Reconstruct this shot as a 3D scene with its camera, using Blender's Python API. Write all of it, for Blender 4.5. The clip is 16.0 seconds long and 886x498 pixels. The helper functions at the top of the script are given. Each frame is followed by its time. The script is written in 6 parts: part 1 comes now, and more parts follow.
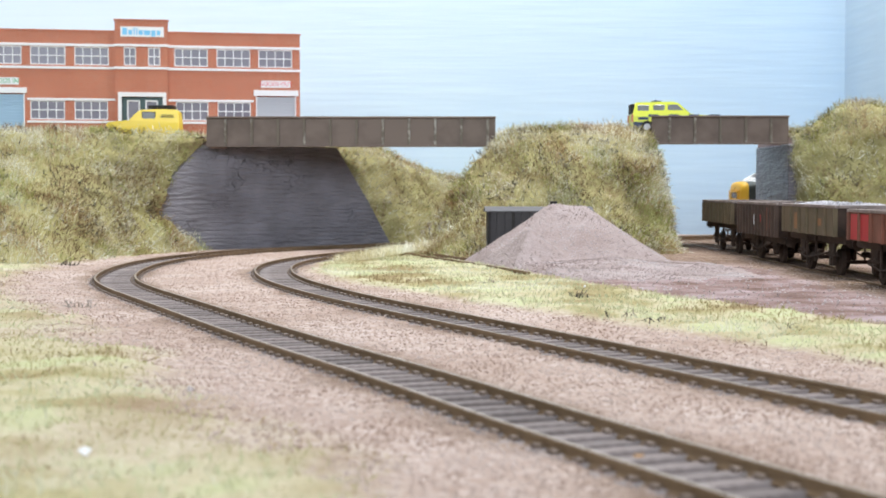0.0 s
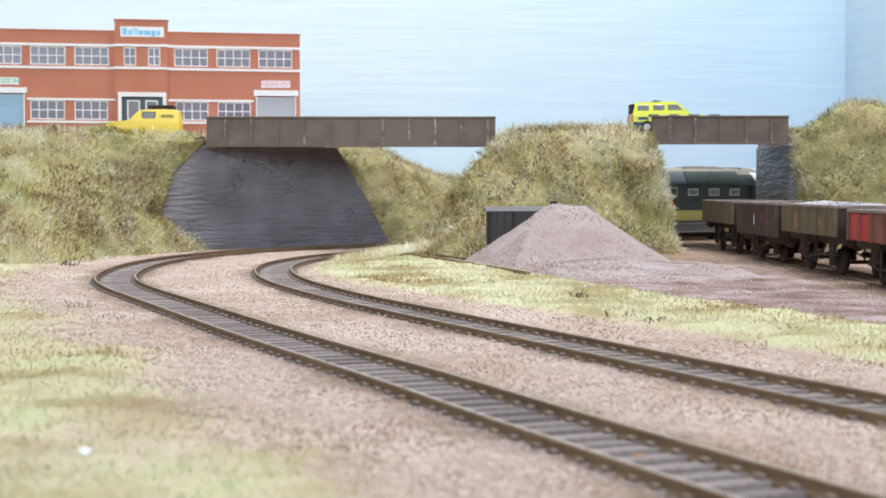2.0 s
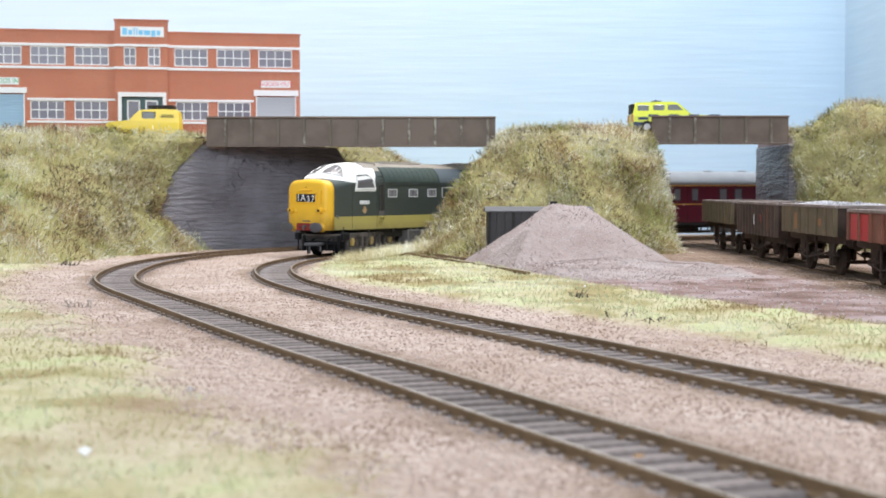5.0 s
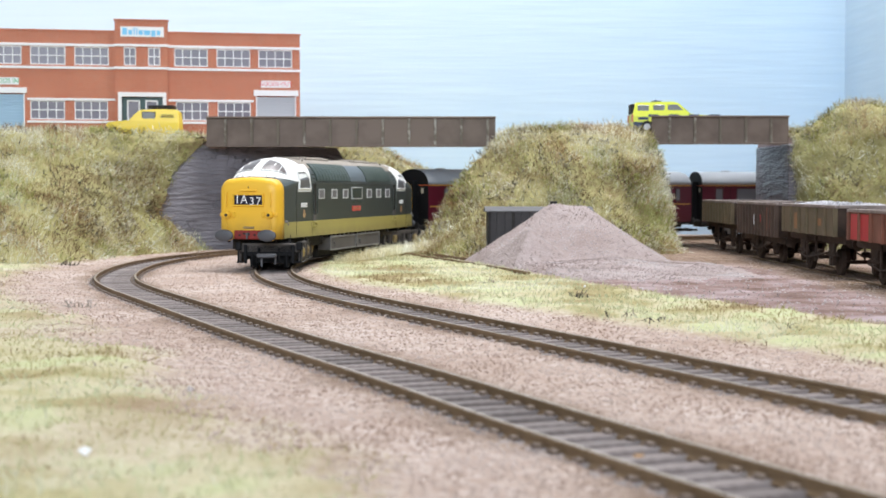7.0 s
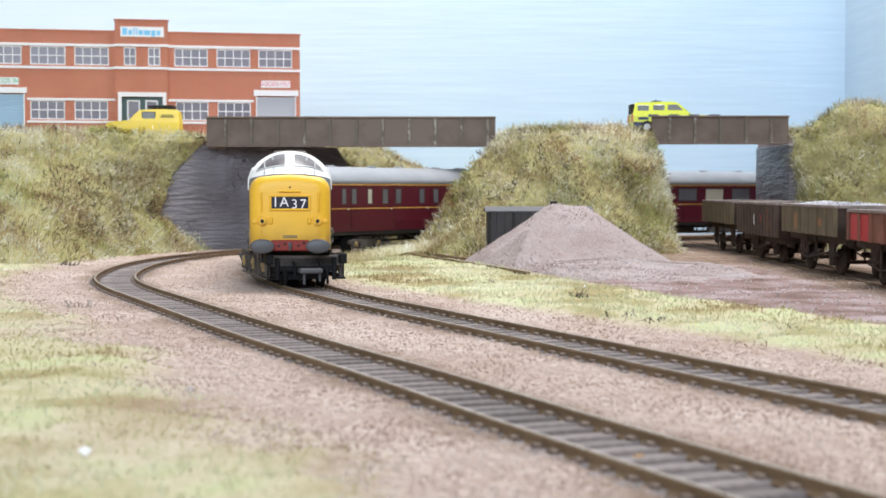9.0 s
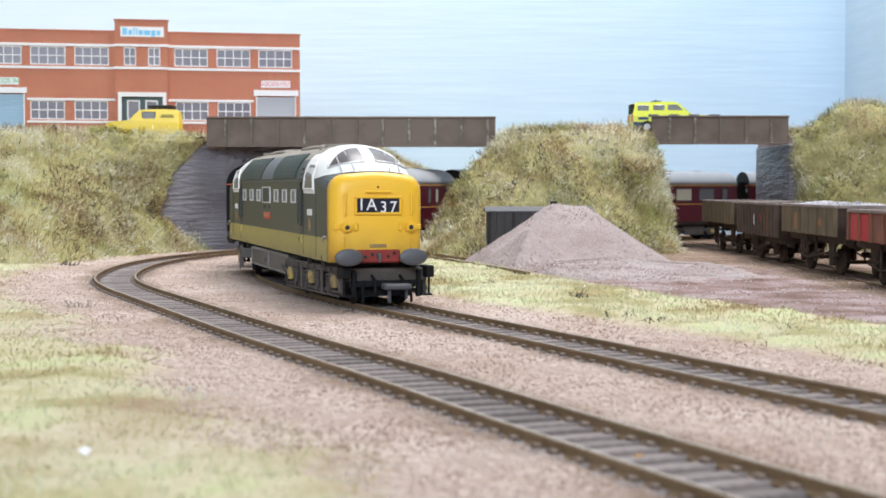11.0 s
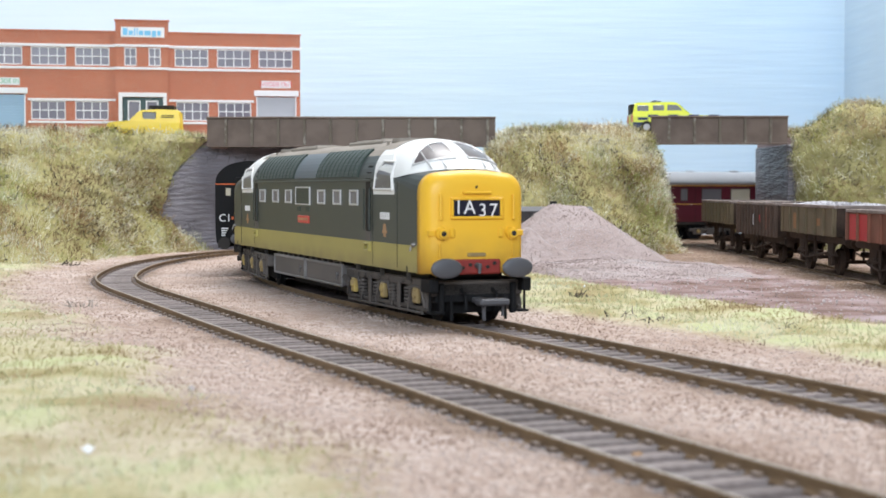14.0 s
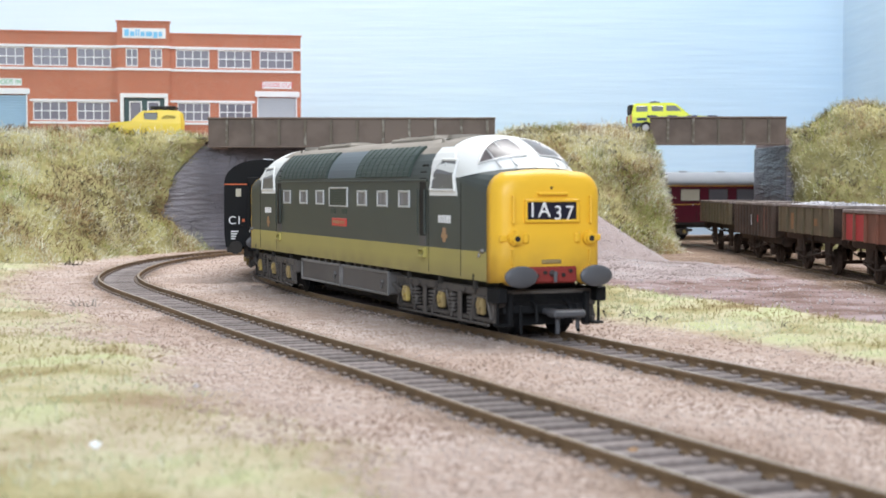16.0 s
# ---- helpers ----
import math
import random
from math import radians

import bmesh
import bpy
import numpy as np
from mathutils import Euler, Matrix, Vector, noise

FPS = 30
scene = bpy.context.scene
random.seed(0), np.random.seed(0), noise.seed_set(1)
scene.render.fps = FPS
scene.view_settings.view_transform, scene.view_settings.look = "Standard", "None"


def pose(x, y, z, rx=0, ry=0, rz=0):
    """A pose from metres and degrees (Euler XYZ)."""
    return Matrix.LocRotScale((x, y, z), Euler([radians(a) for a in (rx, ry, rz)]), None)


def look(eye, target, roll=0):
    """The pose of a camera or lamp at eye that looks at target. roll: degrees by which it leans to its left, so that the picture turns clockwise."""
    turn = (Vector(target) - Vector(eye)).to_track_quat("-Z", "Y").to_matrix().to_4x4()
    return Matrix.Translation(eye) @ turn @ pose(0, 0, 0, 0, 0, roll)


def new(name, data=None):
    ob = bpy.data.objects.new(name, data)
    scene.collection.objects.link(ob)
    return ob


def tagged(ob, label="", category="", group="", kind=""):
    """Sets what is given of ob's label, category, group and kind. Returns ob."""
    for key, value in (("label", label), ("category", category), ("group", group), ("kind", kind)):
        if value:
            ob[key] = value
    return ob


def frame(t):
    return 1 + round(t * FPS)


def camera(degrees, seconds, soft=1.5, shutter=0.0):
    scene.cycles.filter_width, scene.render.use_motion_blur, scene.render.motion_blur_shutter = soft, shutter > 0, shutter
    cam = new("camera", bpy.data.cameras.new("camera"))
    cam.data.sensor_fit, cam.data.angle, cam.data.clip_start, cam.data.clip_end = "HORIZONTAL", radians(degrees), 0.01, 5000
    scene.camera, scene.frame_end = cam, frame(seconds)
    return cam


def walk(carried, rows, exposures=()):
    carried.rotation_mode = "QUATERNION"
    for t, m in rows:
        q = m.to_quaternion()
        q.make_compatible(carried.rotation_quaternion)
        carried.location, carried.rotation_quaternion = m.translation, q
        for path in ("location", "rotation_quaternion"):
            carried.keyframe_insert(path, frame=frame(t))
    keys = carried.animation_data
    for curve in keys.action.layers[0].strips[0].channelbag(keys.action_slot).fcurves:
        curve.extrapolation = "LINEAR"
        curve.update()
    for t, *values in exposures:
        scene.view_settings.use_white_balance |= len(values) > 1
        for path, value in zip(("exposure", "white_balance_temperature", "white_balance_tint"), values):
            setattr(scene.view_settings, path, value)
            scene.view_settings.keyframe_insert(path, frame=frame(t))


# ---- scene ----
# Model railway in 1:76 scale: sizes below are in millimetres and are built as metres.
cam = camera(33.63, 16.0, soft=1.6)
EYE_Z = 0.0406
TILT = 2.373


def eye_pose(back):
    return pose(0, -back, EYE_Z + back * 0.041, 90 - TILT, 0, 0)


walk(cam, [(0.0, eye_pose(0)), (3.0, eye_pose(0)), (8.0, eye_pose(0)), (13.0, eye_pose(0)),
           (14.5, eye_pose(0.0035)), (16.0, eye_pose(0.007))])
cam.data.dof.use_dof = True
cam.data.dof.focus_distance = 0.62
cam.data.dof.aperture_fstop = 46.0

# ---------------------------------------------------------------- light
world = bpy.data.worlds.new("room_world")
scene.world = world
world.use_nodes = True
world.node_tree.nodes["Background"].inputs[0].default_value = (0.85, 0.93, 1.0, 1)
world.node_tree.nodes["Background"].inputs[1].default_value = 0.22
scene.view_settings.exposure = 0.56


def area_lamp(name, eye, target, sx, sy, watts, color):
    data = bpy.data.lights.new(name, "AREA")
    data.shape, data.size, data.size_y = "RECTANGLE", sx, sy
    data.energy, data.color = watts, color
    ob = new(name, data)
    ob.matrix_world = look(eye, target)
    return ob


area_lamp("ceiling_lamp", (0.27, 1.08, 1.28), (0.05, 0.8, 0.0), 1.3, 0.42, 22.5, (0.98, 0.97, 0.975))
area_lamp("window_light", (-0.1, -1.6, 0.82), (0.0, 0.9, 0.1), 1.6, 0.8, 33, (0.78, 0.88, 1.0))

# ---------------------------------------------------------------- materials


def mat(name, color, rough=0.7, metal=0.0, color2=None, scale=400.0, bump=0.0, bump_scale=None, fine=0.25, spec=0.3, per_object=0.0):
    """Principled surface, mottled at two scales (scale in cycles a metre), with fine relief."""
    m = bpy.data.materials.new(name)
    m.use_nodes = True
    nt = m.node_tree
    b = nt.nodes["Principled BSDF"]
    b.inputs["Roughness"].default_value = rough
    b.inputs["Metallic"].default_value = metal
    b.inputs["Specular IOR Level"].default_value = spec
    c2 = color2 or tuple(c * 0.78 for c in color)
    tc = nt.nodes.new("ShaderNodeTexCoord")
    n1 = nt.nodes.new("ShaderNodeTexNoise")
    n1.inputs["Scale"].default_value = scale
    n1.inputs["Detail"].default_value = 4
    n2 = nt.nodes.new("ShaderNodeTexNoise")
    n2.inputs["Scale"].default_value = scale * 0.13
    n2.inputs["Detail"].default_value = 3
    for n in (n1, n2):
        nt.links.new(tc.outputs["Object"], n.inputs["Vector"])
    mix = nt.nodes.new("ShaderNodeMath")
    mix.operation = "MULTIPLY_ADD"
    nt.links.new(n1.outputs["Fac"], mix.inputs[0])
    mix.inputs[1].default_value = fine * 2
    nt.links.new(n2.outputs["Fac"], mix.inputs[2])
    ramp = nt.nodes.new("ShaderNodeValToRGB")
    ramp.color_ramp.elements[0].position = 0.32 + fine * 0.6
    ramp.color_ramp.elements[1].position = 0.68 + fine * 1.4
    ramp.color_ramp.elements[0].color = (*color, 1)
    ramp.color_ramp.elements[1].color = (*c2, 1)
    nt.links.new(mix.outputs[0], ramp.inputs[0])
    out = ramp.outputs[0]
    if per_object:
        info = nt.nodes.new("ShaderNodeObjectInfo")
        hsv = nt.nodes.new("ShaderNodeHueSaturation")
        mr = nt.nodes.new("ShaderNodeMapRange")
        mr.inputs[3].default_value, mr.inputs[4].default_value = 1 - per_object, 1 + per_object
        nt.links.new(info.outputs["Random"], mr.inputs[0])
        nt.links.new(mr.outputs[0], hsv.inputs["Value"])
        nt.links.new(out, hsv.inputs["Color"])
        out = hsv.outputs[0]
    nt.links.new(out, b.inputs["Base Color"])
    if bump:
        n3 = nt.nodes.new("ShaderNodeTexNoise")
        n3.inputs["Scale"].default_value = bump_scale or scale * 2
        n3.inputs["Detail"].default_value = 5
        nt.links.new(tc.outputs["Object"], n3.inputs["Vector"])
        bp = nt.nodes.new("ShaderNodeBump")
        bp.inputs["Strength"].default_value = bump
        bp.inputs["Distance"].default_value = 0.0006
        nt.links.new(n3.outputs["Fac"], bp.inputs["Height"])
        nt.links.new(bp.outputs[0], b.inputs["Normal"])
    return m


def island_mat(name, ramp_colors, rough=0.8, spec=0.2, patch=34.0, single=0.3, strong=4.2):
    """Colour picked piece by piece along a ramp."""
    m = bpy.data.materials.new(name)
    m.use_nodes = True
    nt = m.node_tree
    b = nt.nodes["Principled BSDF"]
    b.inputs["Roughness"].default_value = rough
    b.inputs["Specular IOR Level"].default_value = spec
    g = nt.nodes.new("ShaderNodeNewGeometry")
    tc = nt.nodes.new("ShaderNodeTexCoord")
    n1 = nt.nodes.new("ShaderNodeTexNoise")
    n1.inputs["Scale"].default_value = patch
    n1.inputs["Detail"].default_value = 4
    nt.links.new(tc.outputs["Object"], n1.inputs["Vector"])
    ma = nt.nodes.new("ShaderNodeMath")
    ma.operation = "MULTIPLY_ADD"
    nt.links.new(g.outputs["Random Per Island"], ma.inputs[0])
    ma.inputs[1].default_value = single
    sub = nt.nodes.new("ShaderNodeMath")
    sub.operation = "MULTIPLY_ADD"
    nt.links.new(n1.outputs["Fac"], sub.inputs[0])
    sub.inputs[1].default_value, sub.inputs[2].default_value = strong, 0.36 - strong * 0.5
    nt.links.new(sub.outputs[0], ma.inputs[2])
    ramp = nt.nodes.new("ShaderNodeValToRGB")
    els = ramp.color_ramp.elements
    for i in range(len(ramp_colors) - 2):
        els.new(0.5)
    for i, c in enumerate(ramp_colors):
        els[i].position = i / (len(ramp_colors) - 1)
        els[i].color = (*c, 1)
    nt.links.new(ma.outputs[0], ramp.inputs[0])
    nt.links.new(ramp.outputs[0], b.inputs["Base Color"])
    return m


def sky_mat():
    """Sky blue emulsion with level brush strokes; brighter light at west and top is painted in as paler colour."""
    m = mat("sky_paint", (0.42, 0.63, 0.84), 0.75, scale=20, spec=0.2)
    nt = m.node_tree
    b = nt.nodes["Principled BSDF"]
    tc = nt.nodes.new("ShaderNodeTexCoord")
    sep = nt.nodes.new("ShaderNodeSeparateXYZ")
    nt.links.new(tc.outputs["Object"], sep.inputs[0])
    mp = nt.nodes.new("ShaderNodeMapping")
    mp.inputs["Scale"].default_value = (6, 6, 90)
    nt.links.new(tc.outputs["Object"], mp.inputs[0])
    ns = nt.nodes.new("ShaderNodeTexNoise")
    ns.inputs["Scale"].default_value = 1.6
    ns.inputs["Detail"].default_value = 6
    nt.links.new(mp.outputs[0], ns.inputs["Vector"])
    a = nt.nodes.new("ShaderNodeMath")
    a.operation = "MULTIPLY_ADD"
    nt.links.new(sep.outputs["X"], a.inputs[0])
    a.inputs[1].default_value, a.inputs[2].default_value = -1.1, 0.08
    c = nt.nodes.new("ShaderNodeMath")
    c.operation = "MULTIPLY_ADD"
    nt.links.new(sep.outputs["Z"], c.inputs[0])
    c.inputs[1].default_value = 1.5
    nt.links.new(a.outputs[0], c.inputs[2])
    e = nt.nodes.new("ShaderNodeMath")
    e.operation = "MULTIPLY_ADD"
    nt.links.new(ns.outputs["Fac"], e.inputs[0])
    e.inputs[1].default_value = 0.5
    nt.links.new(c.outputs[0], e.inputs[2])
    ramp = nt.nodes.new("ShaderNodeValToRGB")
    ramp.color_ramp.elements[0].position, ramp.color_ramp.elements[0].color = 0.1, (0.56, 0.71, 0.84, 1)
    ramp.color_ramp.elements[1].position, ramp.color_ramp.elements[1].color = 0.95, (0.76, 0.88, 0.94, 1)
    nt.links.new(e.outputs[0], ramp.inputs[0])
    nt.links.new(ramp.outputs[0], b.inputs["Base Color"])
    bp = nt.nodes.new("ShaderNodeBump")
    bp.inputs["Strength"].default_value = 0.35
    bp.inputs["Distance"].default_value = 0.0012
    nt.links.new(ns.outputs["Fac"], bp.inputs["Height"])
    nt.links.new(bp.outputs[0], b.inputs["Normal"])
    return m


M_SKY = sky_mat()
M_WALL = mat("room_paint", (0.74, 0.76, 0.78), 0.8, scale=6)
M_CARPET = mat("carpet", (0.25, 0.22, 0.2), 0.95, scale=200)
M_BOARD = mat("baseboard_wood", (0.42, 0.3, 0.19), 0.7, scale=60)
M_RAIL = mat("rusty_rail", (0.15, 0.095, 0.05), 0.65, metal=0.1, color2=(0.25, 0.165, 0.095), scale=300)
M_RAILTOP = mat("worn_rail_head", (0.36, 0.3, 0.24), 0.4, metal=0.6, color2=(0.2, 0.15, 0.11), scale=120)
M_SLEEPER = mat("grey_sleeper", (0.27, 0.235, 0.225), 0.8, color2=(0.16, 0.13, 0.12), scale=500, bump=0.4, per_object=0.25)
M_GIRDER = mat("brown_girder_paint", (0.092, 0.063, 0.046), 0.5, color2=(0.165, 0.12, 0.092), scale=90, fine=0.4, bump=0.15)
M_GIRDER_WORN = mat("worn_girder_rib", (0.42, 0.39, 0.34), 0.6, color2=(0.14, 0.115, 0.085), scale=260, fine=0.5)
def stone_mat():
    """Rough grey plaster with hairline cracks, in relief and dirt."""
    m = mat("dark_stone_wall", (0.125, 0.112, 0.12), 0.34, color2=(0.23, 0.215, 0.235), scale=45, fine=0.4, spec=0.5)
    nt = m.node_tree
    b = nt.nodes["Principled BSDF"]
    tc = nt.nodes.new("ShaderNodeTexCoord")
    warp = nt.nodes.new("ShaderNodeTexNoise")
    warp.inputs["Scale"].default_value = 60
    nt.links.new(tc.outputs["Object"], warp.inputs["Vector"])
    mx = nt.nodes.new("ShaderNodeMix")
    mx.data_type = "VECTOR"
    mx.inputs["Factor"].default_value = 0.03
    nt.links.new(tc.outputs["Object"], mx.inputs["A"])
    nt.links.new(warp.outputs["Color"], mx.inputs["B"])
    vor = nt.nodes.new("ShaderNodeTexVoronoi")
    vor.feature = "DISTANCE_TO_EDGE"
    vor.inputs["Scale"].default_value = 130
    nt.links.new(mx.outputs["Result"], vor.inputs["Vector"])
    cr = nt.nodes.new("ShaderNodeMapRange")
    cr.inputs[1].default_value, cr.inputs[2].default_value = 0.0, 0.035
    nt.links.new(vor.outputs["Distance"], cr.inputs[0])
    mp = nt.nodes.new("ShaderNodeMapping")
    mp.inputs["Scale"].default_value = (70, 70, 420)
    nt.links.new(tc.outputs["Object"], mp.inputs[0])
    n = nt.nodes.new("ShaderNodeTexNoise")
    n.inputs["Scale"].default_value = 1.0
    n.inputs["Detail"].default_value = 6
    nt.links.new(mp.outputs[0], n.inputs["Vector"])
    gate = nt.nodes.new("ShaderNodeMath")
    gate.operation = "MAXIMUM"
    n2 = nt.nodes.new("ShaderNodeTexNoise")
    n2.inputs["Scale"].default_value = 26
    nt.links.new(tc.outputs["Object"], n2.inputs["Vector"])
    gr = nt.nodes.new("ShaderNodeMapRange")
    gr.inputs[1].default_value, gr.inputs[2].default_value = 0.36, 0.46
    nt.links.new(n2.outputs["Fac"], gr.inputs[0])
    nt.links.new(cr.outputs[0], gate.inputs[0])
    nt.links.new(gr.outputs[0], gate.inputs[1])
    add = nt.nodes.new("ShaderNodeMath")
    add.operation = "MULTIPLY_ADD"
    nt.links.new(n.outputs["Fac"], add.inputs[0])
    add.inputs[1].default_value = 1.6
    nt.links.new(gate.outputs[0], add.inputs[2])
    bp = nt.nodes.new("ShaderNodeBump")
    bp.inputs["Strength"].default_value = 0.9
    bp.inputs["Distance"].default_value = 0.0022
    nt.links.new(add.outputs[0], bp.inputs["Height"])
    nt.links.new(bp.outputs[0], b.inputs["Normal"])
    src = b.inputs["Base Color"].links[0].from_socket
    mul = nt.nodes.new("ShaderNodeMix")
    mul.data_type, mul.blend_type = "RGBA", "MULTIPLY"
    mul.inputs["Factor"].default_value = 0.4
    nt.links.new(src, mul.inputs["A"])
    nt.links.new(gate.outputs[0], mul.inputs["B"])
    nt.links.new(mul.outputs["Result"], b.inputs["Base Color"])
    return m


M_STONE = stone_mat()
M_GREEN = mat("loco_green", (0.041, 0.05, 0.045), 0.42, color2=(0.055, 0.064, 0.058), scale=60, fine=0.15, spec=0.4)
M_LIME = mat("loco_lime", (0.4, 0.34, 0.1), 0.45, color2=(0.32, 0.27, 0.085), scale=60, spec=0.4)
M_YELLOW = mat("loco_yellow", (0.82, 0.48, 0.03), 0.42, color2=(0.72, 0.4, 0.03), scale=40, fine=0.1, spec=0.4)
def low_tint(m, top, low, dirt):
    """Blends a brown colour into a painted panel from its lower edge up, uneven along it. Heights in metres."""
    nt = m.node_tree
    b = nt.nodes["Principled BSDF"]
    src = b.inputs["Base Color"].links[0].from_socket
    tc = nt.nodes.new("ShaderNodeTexCoord")
    sep = nt.nodes.new("ShaderNodeSeparateXYZ")
    nt.links.new(tc.outputs["Object"], sep.inputs[0])
    ns = nt.nodes.new("ShaderNodeTexNoise")
    ns.inputs["Scale"].default_value = 160
    ns.inputs["Detail"].default_value = 5
    nt.links.new(tc.outputs["Object"], ns.inputs["Vector"])
    mr = nt.nodes.new("ShaderNodeMapRange")
    mr.inputs[1].default_value, mr.inputs[2].default_value = top, low
    nt.links.new(sep.outputs["Z"], mr.inputs[0])
    mu = nt.nodes.new("ShaderNodeMath")
    mu.operation = "MULTIPLY"
    nt.links.new(mr.outputs[0], mu.inputs[0])
    nt.links.new(ns.outputs["Fac"], mu.inputs[1])
    mx = nt.nodes.new("ShaderNodeMix")
    mx.data_type = "RGBA"
    nt.links.new(mu.outputs[0], mx.inputs["Factor"])
    nt.links.new(src, mx.inputs["A"])
    mx.inputs["B"].default_value = (*dirt, 1)
    nt.links.new(mx.outputs["Result"], b.inputs["Base Color"])


low_tint(M_YELLOW, 0.029, 0.014, (0.16, 0.1, 0.05))
low_tint(M_LIME, 0.0205, 0.014, (0.12, 0.09, 0.06))
M_BLACK = mat("sooty_black", (0.018, 0.017, 0.017), 0.7, color2=(0.04, 0.036, 0.032), scale=200, spec=0.15)
M_MAROON = mat("coach_maroon", (0.088, 0.007, 0.018), 0.35, color2=(0.07, 0.007, 0.015), scale=60, spec=0.4)
M_ROOFGREY = mat("coach_roof_grey", (0.33, 0.34, 0.36), 0.5, scale=90)
M_HEAP = mat("stone_heap", (0.26, 0.2, 0.185), 0.9, color2=(0.38, 0.32, 0.31), scale=220, bump=1.0, bump_scale=900)
M_YARD = mat("yard_mud", (0.32, 0.22, 0.2), 0.8, color2=(0.42, 0.32, 0.31), scale=60, bump=0.7, bump_scale=300)
M_TURF = mat("turf", (0.17, 0.11, 0.05), 0.95, color2=(0.3, 0.27, 0.12), scale=260, bump=1.0, bump_scale=500, fine=0.5)

# ---------------------------------------------------------------- helpers
MM = 0.001
UNIT = Matrix.Diagonal((MM, MM, MM, 1))


def at(x, y, z, rx=0, ry=0, rz=0):
    """Pose from millimetres and degrees."""
    return pose(x * MM, y * MM, z * MM, rx, ry, rz)


def mesh_of(name, bm, material, smooth=False):
    bm.transform(UNIT)
    me = bpy.data.meshes.new(name)
    bm.normal_update()
    bm.to_mesh(me)
    bm.free()
    for m in (material if isinstance(material, (list, tuple)) else [material]):
        me.materials.append(m)
    if smooth:
        for p in me.polygons:
            p.use_smooth = True
    return me


def part(name, bm, material, parent=None, label="", m=None, smooth=False):
    """One mesh object from a bmesh in millimetres, under a thing or a part."""
    ob = new(name, mesh_of(name, bm, material, smooth))
    ob.parent = parent
    if m is not None:
        ob.matrix_local = m
    if label:
        tagged(ob, label)
    return ob


def thing(name, label, category, m=None, group="", kind=""):
    ob = new(name)
    ob.empty_display_size = 0.01
    if m is not None:
        ob.matrix_world = m
    return tagged(ob, label, category, group, kind)


def box(bm, x0, x1, y0, y1, z0, z1, bevel=0.0, m=None, mi=0):
    g = bmesh.ops.create_cube(bm, size=1)
    vs = g["verts"]
    bmesh.ops.transform(bm, verts=vs, matrix=Matrix.Translation(((x0 + x1) / 2, (y0 + y1) / 2, (z0 + z1) / 2))
                        @ Matrix.Diagonal((abs(x1 - x0), abs(y1 - y0), abs(z1 - z0), 1)))
    fs = set(f for v in vs for f in v.link_faces)
    if bevel:
        es = set(e for v in vs for e in v.link_edges)
        r = bmesh.ops.bevel(bm, geom=list(es), offset=bevel, segments=1, affect="EDGES")
        fs = set(r["faces"]) | set(f for f in fs if f.is_valid)
        vs = list(set(v for f in fs for v in f.verts))
        fs = set(f for v in vs for f in v.link_faces)
    if mi:
        for f in fs:
            f.material_index = mi
    if m is not None:
        bmesh.ops.transform(bm, verts=vs, matrix=m)
    return vs


def rod(bm, a, b, r0, r1=None, n=10, mi=0):
    """A round bar from a to b."""
    a, b = Vector(a), Vector(b)
    d = b - a
    g = bmesh.ops.create_cone(bm, cap_ends=True, segments=n, radius1=r0, radius2=r0 if r1 is None else r1, depth=d.length)
    bmesh.ops.transform(bm, verts=g["verts"], matrix=Matrix.Translation((a + b) / 2) @ d.to_track_quat("Z", "Y").to_matrix().to_4x4())
    if mi:
        for f in set(f for v in g["verts"] for f in v.link_faces):
            f.material_index = mi
    return g["verts"]


def loft(bm, rings, closed=True, caps=True, mi=0):
    """Skin through rings of equal counts."""
    vs = [[bm.verts.new(p) for p in r] for r in rings]
    n = len(vs[0])
    fs = []
    for a, b in zip(vs, vs[1:]):
        for i in range(n if closed else n - 1):
            j = (i + 1) % n
            fs.append(bm.faces.new((a[i], a[j], b[j], b[i])))
    if caps and closed:
        fs.append(bm.faces.new(vs[0][::-1]))
        fs.append(bm.faces.new(vs[-1]))
    for f in fs:
        f.material_index = mi
    return vs


def prism(bm, outline, axis, lo, hi, mi=0):
    """An outline of (a, b) pairs pushed along axis 'x', 'y' or 'z' from lo to hi."""
    def p(a, b, c):
        return {"x": (c, a, b), "y": (a, c, b), "z": (a, b, c)}[axis]
    rings = [[p(a, b, lo) for a, b in outline], [p(a, b, hi) for a, b in outline]]
    out = loft(bm, rings, mi=mi)
    bmesh.ops.recalc_face_normals(bm, faces=list(set(f for r in out for v in r for f in v.link_faces)))
    return out


